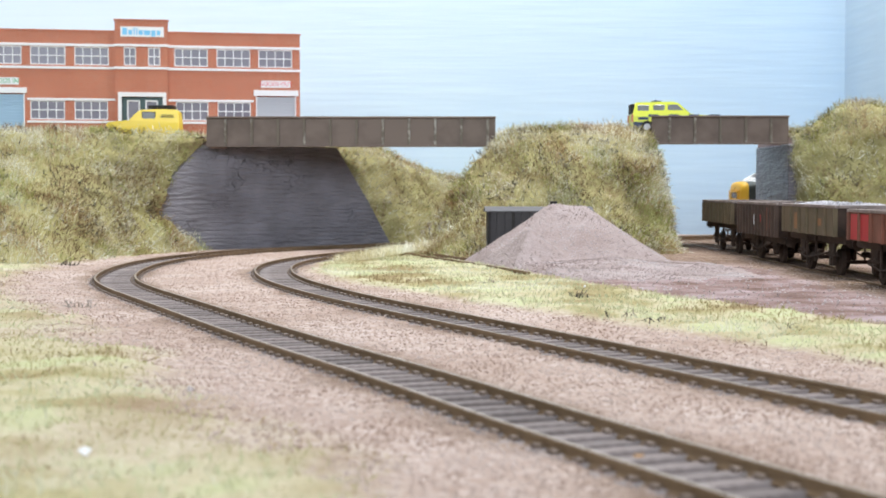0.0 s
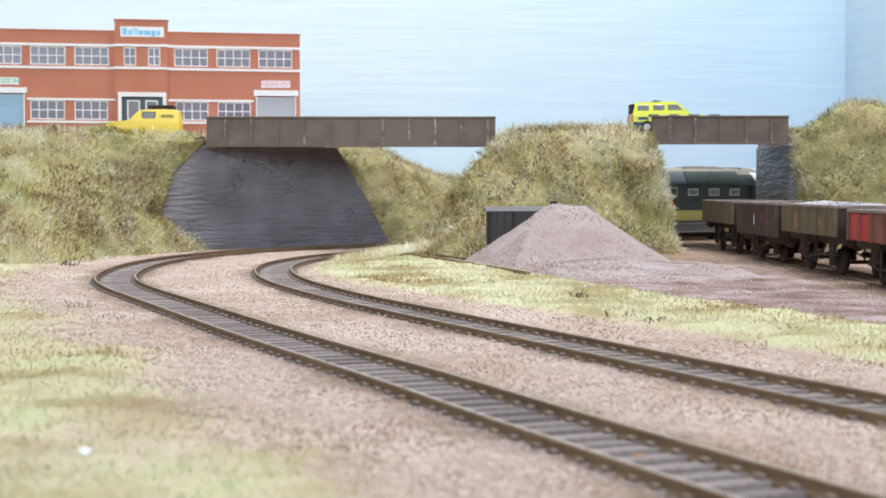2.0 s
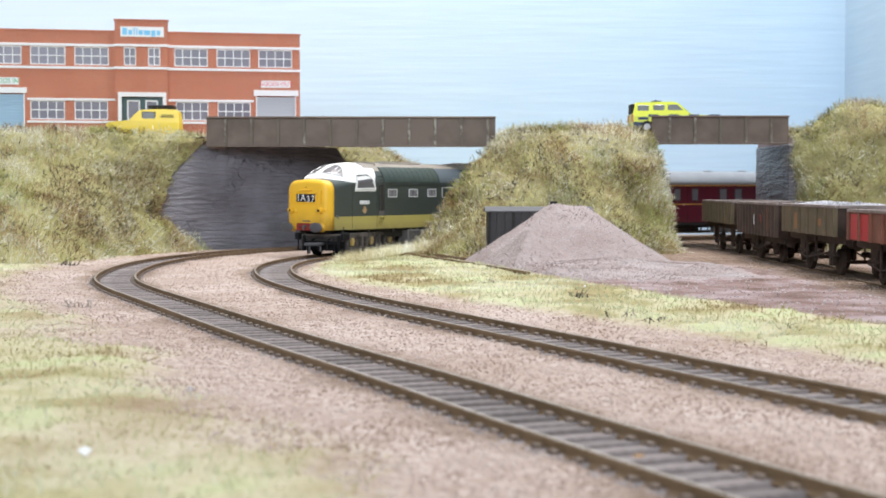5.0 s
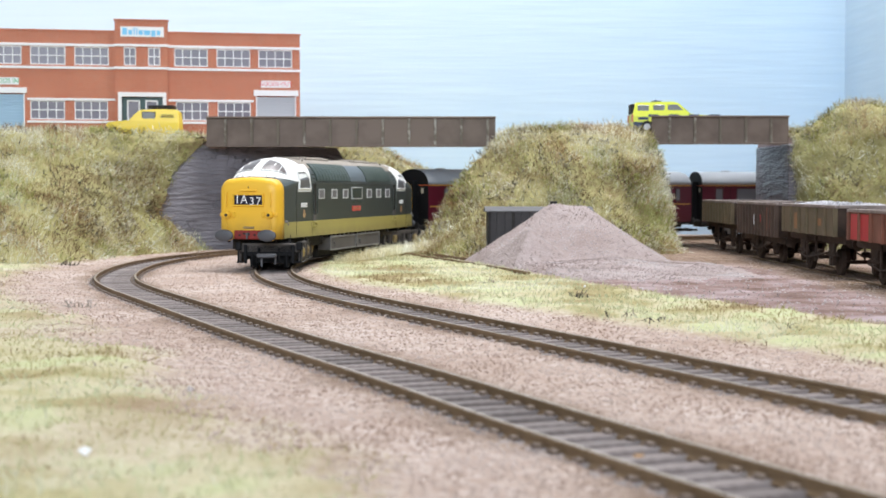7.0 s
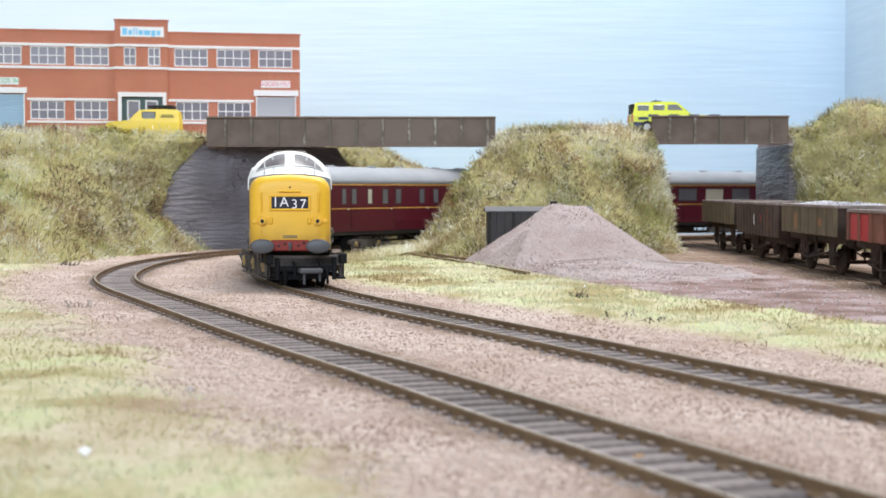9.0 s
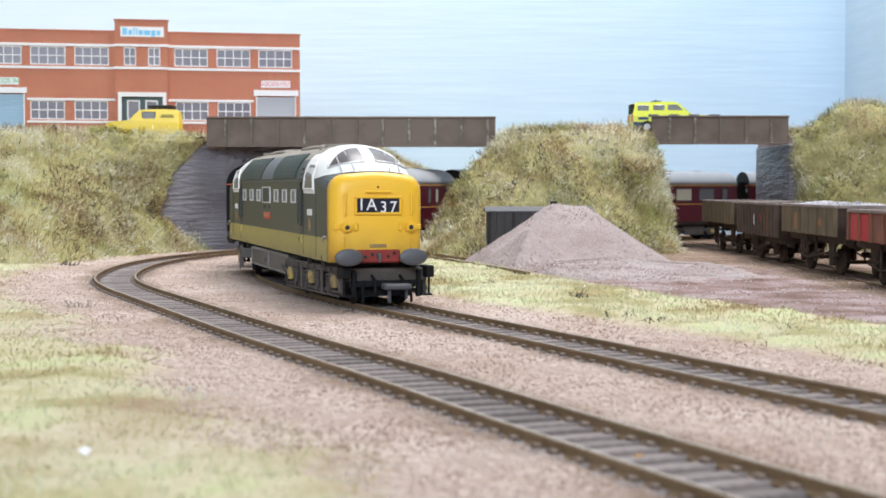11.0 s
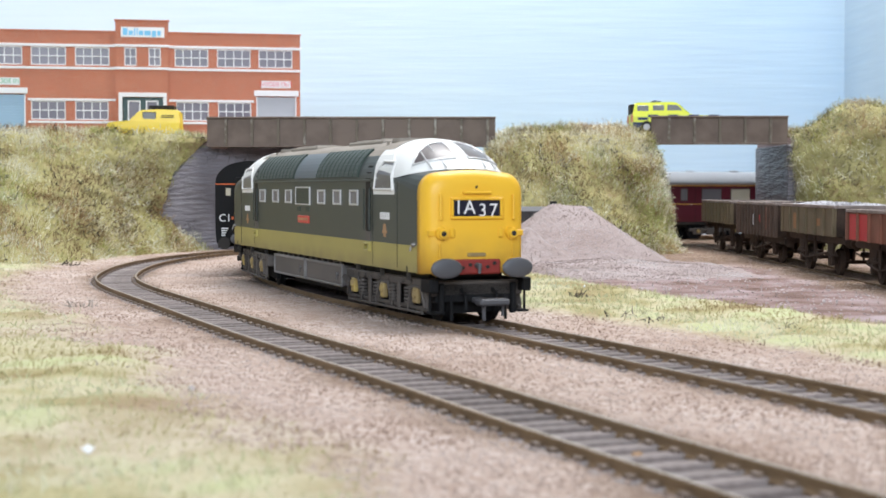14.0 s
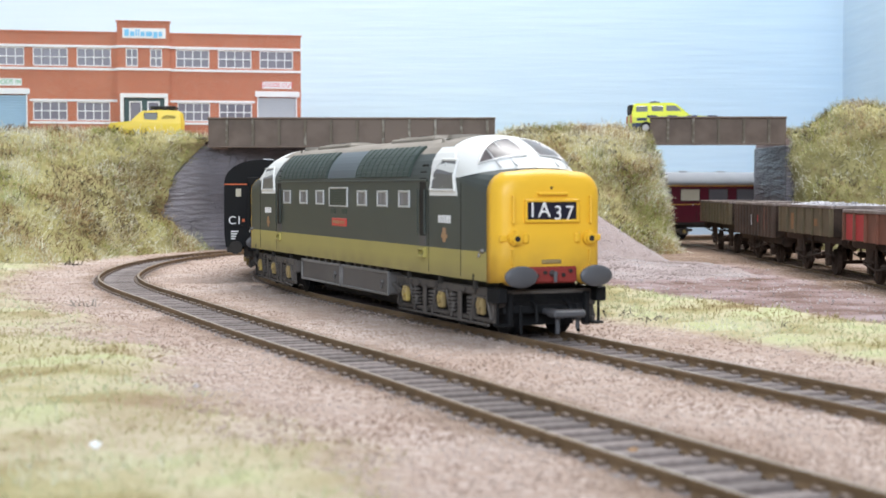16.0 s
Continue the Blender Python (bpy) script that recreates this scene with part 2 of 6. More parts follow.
def lattice_bm(xb, zb, solid, y0, y1):
    """One upright slab on grid lines xb and zb, solid where solid(x, z) says so at a cell's middle, open elsewhere."""
    bm = bmesh.new()
    cells = {(i, j) for i in range(len(xb) - 1) for j in range(len(zb) - 1) if solid((xb[i] + xb[i + 1]) / 2, (zb[j] + zb[j + 1]) / 2)}
    vs = {}

    def v(i, j, y):
        if (i, j, y) not in vs:
            vs[i, j, y] = bm.verts.new((xb[i], y, zb[j]))
        return vs[i, j, y]

    for i, j in cells:
        bm.faces.new((v(i, j, y0), v(i + 1, j, y0), v(i + 1, j + 1, y0), v(i, j + 1, y0)))
        bm.faces.new((v(i, j + 1, y1), v(i + 1, j + 1, y1), v(i + 1, j, y1), v(i, j, y1)))
        for di, dj, a, b in ((-1, 0, (i, j + 1), (i, j)), (1, 0, (i + 1, j), (i + 1, j + 1)), (0, -1, (i, j), (i + 1, j)), (0, 1, (i + 1, j + 1), (i, j + 1))):
            if (i + di, j + dj) not in cells:
                bm.faces.new((v(*b, y0), v(*a, y0), v(*a, y1), v(*b, y1)))
    return bm


def box_bm(*a, **k):
    bm = bmesh.new()
    box(bm, *a, **k)
    return bm


def rod_bm(*a, **k):
    bm = bmesh.new()
    rod(bm, *a, **k)
    return bm


def hash_noise(x, y, z=0.0, s=1.0):
    return noise.noise((x * s, y * s, z * s))


# ---------------------------------------------------------------- track lines
INNER = [(290, -190), (205, 0), (162, 95), (121.2, 190.5), (84.3, 273.6), (55.4, 338.6), (34.5, 388.6), (6.5, 452.6), (-17.5, 508.5), (-37.8, 556.4), (-53.3, 600.2),
         (-69.8, 652), (-84, 722), (-89, 795), (-80, 865), (-58, 932), (-22, 1000), (25, 1058), (90, 1117), (160, 1162), (230, 1192),
         (320, 1216), (430, 1228), (600, 1230), (1000, 1230), (2400, 1230)]
OUTER = [(222, -190), (137, 0), (92, 95), (49.2, 189.2), (30.6, 230.4), (12.2, 272.1), (-6.2, 316.8), (-30.9, 370.4), (-52.4, 418.6), (-76.6, 476.4), (-109.7, 555.9),
         (-130, 604.3), (-149, 662), (-161, 740), (-164, 815), (-156, 885), (-134, 955), (-104, 1005), (-70, 1045), (-22, 1093), (50, 1160),
         (130, 1213), (215, 1250), (310, 1276), (430, 1290), (600, 1292), (1000, 1292), (2400, 1292)]
SIDING = [(194, -100), (194, 200), (194, 500), (194, 800), (193, 950), (188, 1060), (176, 1150)]
OLD_SIDING = [(190, 250), (160, 345), (134, 441), (110, 508), (83, 575), (53, 677), (20, 793), (-5, 870), (-28, 940)]


def track_line(ctrl, width=21):
    """Points every 2 mm along a smooth line through the control points."""
    c = np.array(ctrl, float)
    d = np.r_[0, np.cumsum(np.linalg.norm(np.diff(c, axis=0), axis=1))]
    tang = np.gradient(c, d, axis=0)
    q = np.arange(0, d[-1], 2.0)
    k = np.clip(np.searchsorted(d, q, side="right") - 1, 0, len(c) - 2)
    h = (d[k + 1] - d[k])[:, None]
    u = ((q - d[k])[:, None]) / h
    p = (2 * u**3 - 3 * u**2 + 1) * c[k] + (u**3 - 2 * u**2 + u) * h * tang[k] + (3 * u**2 - 2 * u**3) * c[k + 1] + (u**3 - u**2) * h * tang[k + 1]
    for _ in range(4):
        w = np.ones(width) / width
        p = np.stack([np.convolve(np.pad(p[:, i], width // 2, mode="reflect", reflect_type="odd"), w, "valid") for i in (0, 1)], 1)
    d = np.r_[0, np.cumsum(np.linalg.norm(np.diff(p, axis=0), axis=1))]
    q = np.arange(0, d[-1], 2.0)
    return np.stack([np.interp(q, d, p[:, i]) for i in (0, 1)], 1)


LINE_IN, LINE_OUT = track_line(INNER), track_line(OUTER)
LINE_SIDE, LINE_OLD = track_line(SIDING), track_line(OLD_SIDING)


def on_line(line, s):
    n = np.arange(len(line)) * 2.0
    return np.array([np.interp(s, n, line[:, 0]), np.interp(s, n, line[:, 1])])


def normals_of(line):
    t = np.gradient(line, axis=0)
    t /= np.linalg.norm(t, axis=1)[:, None]
    return t, np.stack([-t[:, 1], t[:, 0]], 1)


def rail_bm(line, off, s0, s1, step=3):
    """A flat-bottomed rail, head at z = 0."""
    t, n = normals_of(line)
    sec = [(-0.45, 0), (0.45, 0), (0.5, -0.7), (0.2, -0.9), (0.2, -2.0), (0.9, -2.4), (0.9, -2.6), (-0.9, -2.6), (-0.9, -2.4), (-0.2, -2.0), (-0.2, -0.9), (-0.5, -0.7)]
    bm = bmesh.new()
    rings = []
    for i in range(int(s0 / 2), min(int(s1 / 2), len(line)), step):
        p, q = line[i], n[i]
        rings.append([(p[0] + q[0] * (off + a), p[1] + q[1] * (off + a), b) for a, b in sec])
    vs = loft(bm, rings)
    bmesh.ops.recalc_face_normals(bm, faces=bm.faces[:])
    for f in bm.faces:
        if f.normal.z > 0.9 and f.calc_center_median().z > -0.1:
            f.material_index = 1
    return bm


class Offsets:
    """Signed distance to a line over the layout, kept on a 4 mm grid; positive on the line's left going along it."""

    def __init__(self, line, x0=-360, x1=420, y0=90, y1=1345):
        self.line, self.x0, self.y0 = line, x0, y0
        self.xs, self.ys = np.arange(x0, x1, 4.0), np.arange(y0, y1, 4.0)
        keep = (line[:, 0] < 620) & (line[:, 1] > -120)
        idx = np.nonzero(keep)[0][::4]
        pts = line[idx]
        tan = np.gradient(line, axis=0)[idx]
        self.grid = np.zeros((len(self.ys), len(self.xs)))
        for j, y in enumerate(self.ys):
            dx, dy = self.xs[:, None] - pts[None, :, 0], y - pts[None, :, 1]
            d2 = dx * dx + dy * dy
            k = np.argmin(d2, axis=1)
            r = np.arange(len(self.xs))
            cross = tan[k, 0] * (y - pts[k, 1]) - tan[k, 1] * dx[r, k]
            self.grid[j] = np.sqrt(d2[r, k]) * np.where(cross > 0, 1.0, -1.0)

    def at(self, x, y):
        i = min(max((x - self.x0) / 4.0, 0.0), len(self.xs) - 1.001)
        j = min(max((y - self.y0) / 4.0, 0.0), len(self.ys) - 1.001)
        a, b = int(i), int(j)
        u, v, g = i - a, j - b, self.grid
        return float((g[b, a] * (1 - u) + g[b, a + 1] * u) * (1 - v) + (g[b + 1, a] * (1 - u) + g[b + 1, a + 1] * u) * v)


OFF_IN, OFF_OUT, OFF_OLD = Offsets(LINE_IN), Offsets(LINE_OUT), Offsets(LINE_OLD)

# ---------------------------------------------------------------- room and baseboard
def room():
    w = box_bm(-2000, 2600, -2150, -2050, -950, 1500)
    tagged(part("wall_south", w, M_WALL), "plain cream painted room wall", "wall", kind="structure")
    tagged(part("wall_north", box_bm(-2000, 2600, 2050, 2150, -950, 1500), M_WALL), "plain cream painted room wall", "wall", kind="structure")
    tagged(part("wall_west", box_bm(-2100, -2000, -2150, 2150, -950, 1500), M_WALL), "plain cream painted room wall", "wall", kind="structure")
    tagged(part("wall_east", box_bm(2600, 2700, -2150, 2150, -950, 1500), M_WALL), "plain cream painted room wall", "wall", kind="structure")
    tagged(part("floor", box_bm(-2100, 2700, -2150, 2150, -1050, -950), M_CARPET), "brown carpeted room floor", "floor", kind="structure")
    tagged(part("ceiling", box_bm(-2100, 2700, -2150, 2150, 1500, 1600), M_WALL), "white painted room ceiling", "ceiling", kind="structure")
    base = thing("baseboard_table", "timber baseboard on legs carrying the model railway", "table", kind="structure")
    part("board_top", box_bm(-600, 2450, -240, 1400, -24, -9), M_BOARD, base)
    for x in (-560, 900, 2400):
        for y in (-200, 1360):
            part("leg", box_bm(x - 22, x + 22, y - 22, y + 22, -950, -24), M_BOARD, base)


def backdrop():
    b = thing("backdrop", "sky blue painted backdrop boards meeting in a corner", "backdrop", kind="structure")
    part("board", box_bm(-600, 366, 1340, 1346, -9, 700), M_SKY, b, "pale blue painted board with brush marks")
    bm = bmesh.new()
    box(bm, 366, 372, 1010, 1150, -9, 700)
    box(bm, 366, 372, 1150, 1340, 80, 700)
    part("board", bm, M_SKY, b, "pale blue painted board with brush marks")


def smooth_step(a, b, x):
    t = min(1.0, max(0.0, (x - a) / (b - a)))
    return t * t * (3 - 2 * t)


def cover(x, y):
    """Ground cover at a place: (grass, yard) and height."""
    n1 = hash_noise(x, y, 0, 1 / 30.0)
    n2 = hash_noise(x + 500, y, 0, 1 / 9.0)
    so = OFF_OUT.at(x, y)      # positive: outside the loop, on the west
    si = OFF_IN.at(x, y)
    grass = yard = 0.0
    near = min(abs(so), abs(si))
    z = -3.4 + 0.35 * n2 + 1.7 * smooth_step(9.6, 12.6, near)
    if so > 0 and y < 1000:
        grass = smooth_step(36, 66, so + 14 * n1 + 6 * n2) * (0.55 + 0.45 * smooth_step(-0.35, 0.25, hash_noise(x, y, 7, 1 / 55.0)))
        z += grass * (1.9 + 1.6 * n1 + 1.0 * n2)
    elif si < 0:
        d = -si
        old = OFF_OLD.at(x, y)
        if y > 925:
            old = 30.0 - (y - 925) * 0.1
        if x > 30 and y > 860:
            grass, yard = 0.0, 1.0
            z += 1.2
        elif old > 0:
            start = float(np.interp(y, (380, 470, 560, 660, 760), (50, 47, 40, 30, 22)))
            grass = smooth_step(start - 7, start + 6, d + 5 * n1 + 4 * n2)
            z += grass * (1.2 + 1.0 * n1 + 0.7 * n2)
        else:
            yard = smooth_step(0, 5, -old)
            grass = 1.0 - yard
            z += 0.8 + 0.35 * n1 + 0.25 * n2
    else:
        z += 0.25 * n1
    dirt = (1.0 - smooth_step(11, 21, near + 7 * n1)) * (0.75 + 0.25 * n2)
    if yard > 0.3 and y > 740 and x > 95:
        k = smooth_step(740, 830, y + 30 * n1)
        yard, dirt = yard * (1 - 0.85 * k), max(dirt, k)
    # brown soil along the siding, also darkening the ground for shade under the wagons
    if yard > 0.2 and abs(x - 194) < 40:
        k = 1.0 - smooth_step(22, 38, abs(x - 194) + 6 * n1)
        yard, dirt = yard * (1 - 0.9 * k), max(dirt, k)
    return grass, yard, z, max(0.0, dirt)


def stretch(lo, hi, a, b, fine, coarse):
    """Coordinates from lo to hi, close between a and b."""
    c = list(np.arange(lo, a, coarse)) + list(np.arange(a, b, fine)) + list(np.arange(b, hi, coarse)) + [hi]
    return c


def ground():
    xs = stretch(-600, 2450, -340, 380, 4, 40)
    ys = stretch(-240, 1340, 130, 1300, 4, 40)
    verts, grass, yard, dirt = [], [], [], []
    for y in ys:
        for x in xs:
            g, k, z, d = cover(x, y)
            dirt.append(d)
            verts.append((x * MM, y * MM, z * MM))
            grass.append(g)
            yard.append(k)
    w = len(xs)
    faces = [(j * w + i, j * w + i + 1, (j + 1) * w + i + 1, (j + 1) * w + i) for j in range(len(ys) - 1) for i in range(w - 1)]
    me = bpy.data.meshes.new("ground")
    me.from_pydata(verts, [], faces)
    for nm, vals in (("grass", grass), ("yard", yard), ("dirt", dirt)):
        me.attributes.new(nm, "FLOAT", "POINT").data.foreach_set("value", vals)
    me.materials.append(M_GROUND)
    for p in me.polygons:
        p.use_smooth = True
    tagged(new("ground", me), "pinkish brown ballast and dirt with turf patches", "ground", kind="structure")


def ground_mat():
    m = bpy.data.materials.new("ground_cover")
    m.use_nodes = True
    nt = m.node_tree
    b = nt.nodes["Principled BSDF"]
    b.inputs["Roughness"].default_value = 0.95
    b.inputs["Specular IOR Level"].default_value = 0.15
    tc = nt.nodes.new("ShaderNodeTexCoord")

    def noise_node(scale, detail=4):
        n = nt.nodes.new("ShaderNodeTexNoise")
        n.inputs["Scale"].default_value = scale
        n.inputs["Detail"].default_value = detail
        nt.links.new(tc.outputs["Object"], n.inputs["Vector"])
        return n

    def ramp_of(src, stops):
        r = nt.nodes.new("ShaderNodeValToRGB")
        els = r.color_ramp.elements
        for _ in range(len(stops) - 2):
            els.new(0.5)
        for e, (p, c) in zip(els, stops):
            e.position, e.color = p, (*c, 1)
        nt.links.new(src, r.inputs[0])
        return r.outputs[0]

    vor = nt.nodes.new("ShaderNodeTexVoronoi")
    vor.inputs["Scale"].default_value = 620
    nt.links.new(tc.outputs["Object"], vor.inputs["Vector"])
    bw = nt.nodes.new("ShaderNodeSeparateColor")
    nt.links.new(vor.outputs["Color"], bw.inputs[0])
    big = noise_node(16)
    add = nt.nodes.new("ShaderNodeMath")
    add.operation = "MULTIPLY_ADD"
    nt.links.new(bw.outputs[0], add.inputs[0])
    add.inputs[1].default_value = 0.45
    nt.links.new(big.outputs["Fac"], add.inputs[2])
    ballast = ramp_of(add.outputs[0], [(0.3, (0.3, 0.21, 0.165)), (0.55, (0.38, 0.285, 0.235)), (0.8, (0.45, 0.355, 0.305)), (1.0, (0.52, 0.43, 0.39))])
    turf = ramp_of(noise_node(26, 7).outputs["Fac"], [(0.32, (0.27, 0.2, 0.1)), (0.43, (0.37, 0.33, 0.17)), (0.52, (0.5, 0.45, 0.3)), (0.6, (0.45, 0.47, 0.26)), (0.7, (0.58, 0.56, 0.39))])
    mud = ramp_of(noise_node(40, 6).outputs["Fac"], [(0.33, (0.13, 0.08, 0.062)), (0.48, (0.235, 0.16, 0.145)), (0.7, (0.37, 0.3, 0.305))])

    def blend(attr, a, c):
        at_node = nt.nodes.new("ShaderNodeAttribute")
        at_node.attribute_name = attr
        mx = nt.nodes.new("ShaderNodeMix")
        mx.data_type = "RGBA"
        nt.links.new(at_node.outputs["Fac"], mx.inputs["Factor"])
        nt.links.new(a, mx.inputs["A"])
        nt.links.new(c, mx.inputs["B"])
        return mx.outputs["Result"]

    # soil brown, set darker to carry the shade below the siding bridge too
    rust = ramp_of(add.outputs[0], [(0.3, (0.085, 0.053, 0.032)), (0.7, (0.17, 0.112, 0.073)), (1.0, (0.29, 0.21, 0.15))])
    out = blend("yard", blend("grass", blend("dirt", ballast, rust), turf), mud)
    nt.links.new(out, b.inputs["Base Color"])
    bp = nt.nodes.new("ShaderNodeBump")
    bp.inputs["Strength"].default_value = 0.8
    bp.inputs["Distance"].default_value = 0.0008
    nt.links.new(vor.outputs["Distance"], bp.inputs["Height"])
    nt.links.new(bp.outputs[0], b.inputs["Normal"])
    return m


M_GROUND = ground_mat()


def bank(name, rows, label, seed, rough=3.0, res=3.0, material=None):
    """An embankment skinned through rows of (x, y, z) control points, foot first, broken up by noise. Returns its triangles' data for planting."""
    rows = [np.array(r, float) for r in rows]
    length = max(np.sum(np.linalg.norm(np.diff(r, axis=0), axis=1)) for r in rows)
    nu = int(length / res)

    def resample(r, n):
        d = np.r_[0, np.cumsum(np.linalg.norm(np.diff(r, axis=0), axis=1))]
        q = np.linspace(0, d[-1], n)
        return np.stack([np.interp(q, d, r[:, i]) for i in range(3)], 1)

    rr = np.stack([resample(r, nu) for r in rows])
    height = np.sum(np.linalg.norm(np.diff(rr[:, nu // 2], axis=0), axis=1))
    nv = max(4, int(height / res))
    cols = np.stack([resample(rr[:, i], nv) for i in range(nu)], 1)
    pts = cols.copy()
    du = np.gradient(cols, axis=1)
    dv = np.gradient(cols, axis=0)
    nn = np.cross(du, dv)
    nn /= np.linalg.norm(nn, axis=2)[:, :, None] + 1e-9
    for j in range(nv):
        for i in range(nu):
            x, y, z = cols[j, i]
            k = rough * (1.2 * noise.noise((x / 26 + seed, y / 26, z / 26)) + 0.7 * noise.noise((x / 9 + seed, y / 9, z / 9)) + 0.35 * noise.noise((x / 4, y / 4, z / 4 + seed)))
            pts[j, i] += nn[j, i] * k
    verts = [tuple(p * MM) for p in pts.reshape(-1, 3)]
    faces = [(j * nu + i, j * nu + i + 1, (j + 1) * nu + i + 1, (j + 1) * nu + i) for j in range(nv - 1) for i in range(nu - 1)]
    me = bpy.data.meshes.new(name)
    me.from_pydata(verts, [], faces)
    me.materials.append(material or M_TURF)
    for p in me.polygons:
        p.use_smooth = True
    ob = tagged(new(name, me), label, "embankment", kind="structure")
    return ob, pts, nn


BANKS = {}


def embankments():
    BANKS["west"] = bank("embankment_west", [
        [(-430, 640, -4), (-234, 775, -4), (-206, 835, -4), (-196, 912, -4), (-158, 1000, -4)],
        [(-430, 720, 22), (-262, 830, 24), (-225, 880, 26), (-206, 946, 26), (-190, 985, 24)],
        [(-430, 800, 56), (-285, 900, 56), (-238, 935, 56), (-213, 972, 54), (-183, 996, 50)],
        [(-430, 840, 74), (-300, 940, 75), (-250, 965, 76), (-216, 986, 75), (-164, 1006, 72)],
        [(-430, 900, 78), (-300, 985, 78), (-250, 1000, 78), (-210, 1010, 78), (-158, 1016, 76)],
        [(-430, 1100, 76), (-300, 1100, 76), (-250, 1100, 76), (-210, 1100, 76), (-140, 1100, 76)]],
        "steep grassy embankment covered in dry tangled static grass", 1.0)
    foot = [(52, 1052), (0, 985), (-30, 915), (16, 868), (110, 888), (150, 922), (154, 1000), (152, 1100)]
    crest = [(68, 1050), (38, 1010), (40, 992), (66, 978), (116, 974), (138, 980), (142, 1006), (144, 1098)]
    rows = [[(a[0] + (b[0] - a[0]) * f, a[1] + (b[1] - a[1]) * f, z) for a, b in zip(foot, crest)] for f, z in ((0, -4), (0.42, 25), (0.74, 57), (1, 76))]
    rows += [[(b[0] + (102 - b[0]) * f, b[1] + (1028 - b[1]) * f, z) for b in crest] for f, z in ((0.42, 80), (0.9, 79))]
    BANKS["middle"] = bank("embankment_middle", rows, "grass covered bank standing between two road bridges", 5.0)
    BANKS["east"] = bank("embankment_east", [
        [(266, 1100, -4), (240, 1001, -4), (256, 968, -4), (320, 940, -4), (366, 930, -4)],
        [(266, 1100, 35), (240, 1001, 35), (260, 976, 38), (322, 955, 40), (366, 945, 40)],
        [(266, 1100, 66), (240, 1002, 66), (264, 990, 75), (324, 975, 78), (366, 965, 78)],
        [(266, 1100, 78), (241, 1008, 78), (272, 1003, 92), (326, 995, 93), (366, 985, 92)],
        [(250, 1100, 78), (252, 1020, 80), (280, 1018, 97), (328, 1015, 97), (366, 1010, 96)],
        [(260, 1100, 76), (262, 1090, 76), (290, 1090, 76), (330, 1090, 76), (366, 1090, 76)]],
        "tall bushy grass bank beside the siding bridge", 9.0, rough=4.0)
    BANKS["north"] = bank("embankment_north", [
        [(-56, 1084, -4), (-38, 1100, -4), (30, 1186, -4), (112, 1244, -4), (205, 1285, -4)],
        [(-72, 1080, 30), (-40, 1112, 30), (18, 1196, 24), (100, 1255, 14), (200, 1295, 4)],
        [(-86, 1082, 62), (-45, 1130, 62), (0, 1212, 46), (85, 1270, 24), (195, 1305, 8)],
        [(-96, 1086, 71), (-52, 1145, 71), (-14, 1225, 54), (70, 1290, 34), (190, 1315, 10)],
        [(-120, 1150, 74), (-90, 1200, 74), (-60, 1300, 60), (40, 1335, 36), (180, 1338, 10)]],
        "straw coloured grass slope behind the running lines", 13.0)


def plateau():
    bm = bmesh.new()
    box(bm, -600, -150, 1012, 1338, 68, 76)
    box(bm, 240, 366, 1022, 1120, 68, 76)
    tagged(part("road", bm, M_YARD), "grey brown road surface on top of the banks", "road", kind="structure")


def abutment_west():
    """Battered masonry wall, cut slanting at both ends."""
    ux, uy = math.cos(math.radians(33.4)), math.sin(math.radians(33.4))
    o = Vector((-192, 991, 0))
    w = thing("abutment", "dark grey plastered stone bridge abutment with cracks", "abutment", kind="structure")
    bm = bmesh.new()
    prism(bm, [(-14, -4), (185, -4), (162, 34), (137.5, 70), (30, 70), (4, 42)], "y", 0, 12)
    part("wall_face", bm, M_STONE, w, m=at(o.x, o.y, 0, 0, 0, 33.4))


def abutment_east():
    w = thing("abutment", "dark blue grey bridge abutment beside the siding", "abutment", kind="structure")
    part("wall_face", box_bm(237, 262, 1008, 1112, -4, 71, 0.6), M_STONE, w)


def girder_bridge(x0, x1, y, z0, z1, ribs, label):
    g = thing("road_bridge", label, "bridge", at(x0, y, z0))
    L, H = x1 - x0, z1 - z0
    part("web_plate", box_bm(0, L, 0.9, 2.1, 1.2, H - 1.2), M_GIRDER, g)
    part("top_flange", box_bm(-0.3, L + 0.3, -0.9, 4.2, H - 1.3, H, 0.2), M_GIRDER, g)
    part("bottom_flange", box_bm(0, L, -0.6, 4.0, 0, 1.3, 0.2), M_GIRDER, g)
    for x in ribs:
        bm = bmesh.new()
        box(bm, x - x0 - 0.9, x - x0 + 0.9, -0.5, 0.95, 1.3, H - 1.3, 0.2)
        part("stiffener", bm, M_GIRDER_WORN, g)
    part("deck", box_bm(0, L, 4.2, 92, 4.6, 9), M_YARD, g, "grey road deck")
    return g


def bridges():
    girder_bridge(-161.5, 35.8, 1003, 68.8, 89.6, [-148.5 + 17.9 * i for i in range(11)], "brown plate girder road bridge spanning two tracks")
    girder_bridge(142.5, 236.0, 1003, 70.6, 90.2, [154.7 + 17.35 * i for i in range(5)], "brown plate girder road bridge spanning the siding")


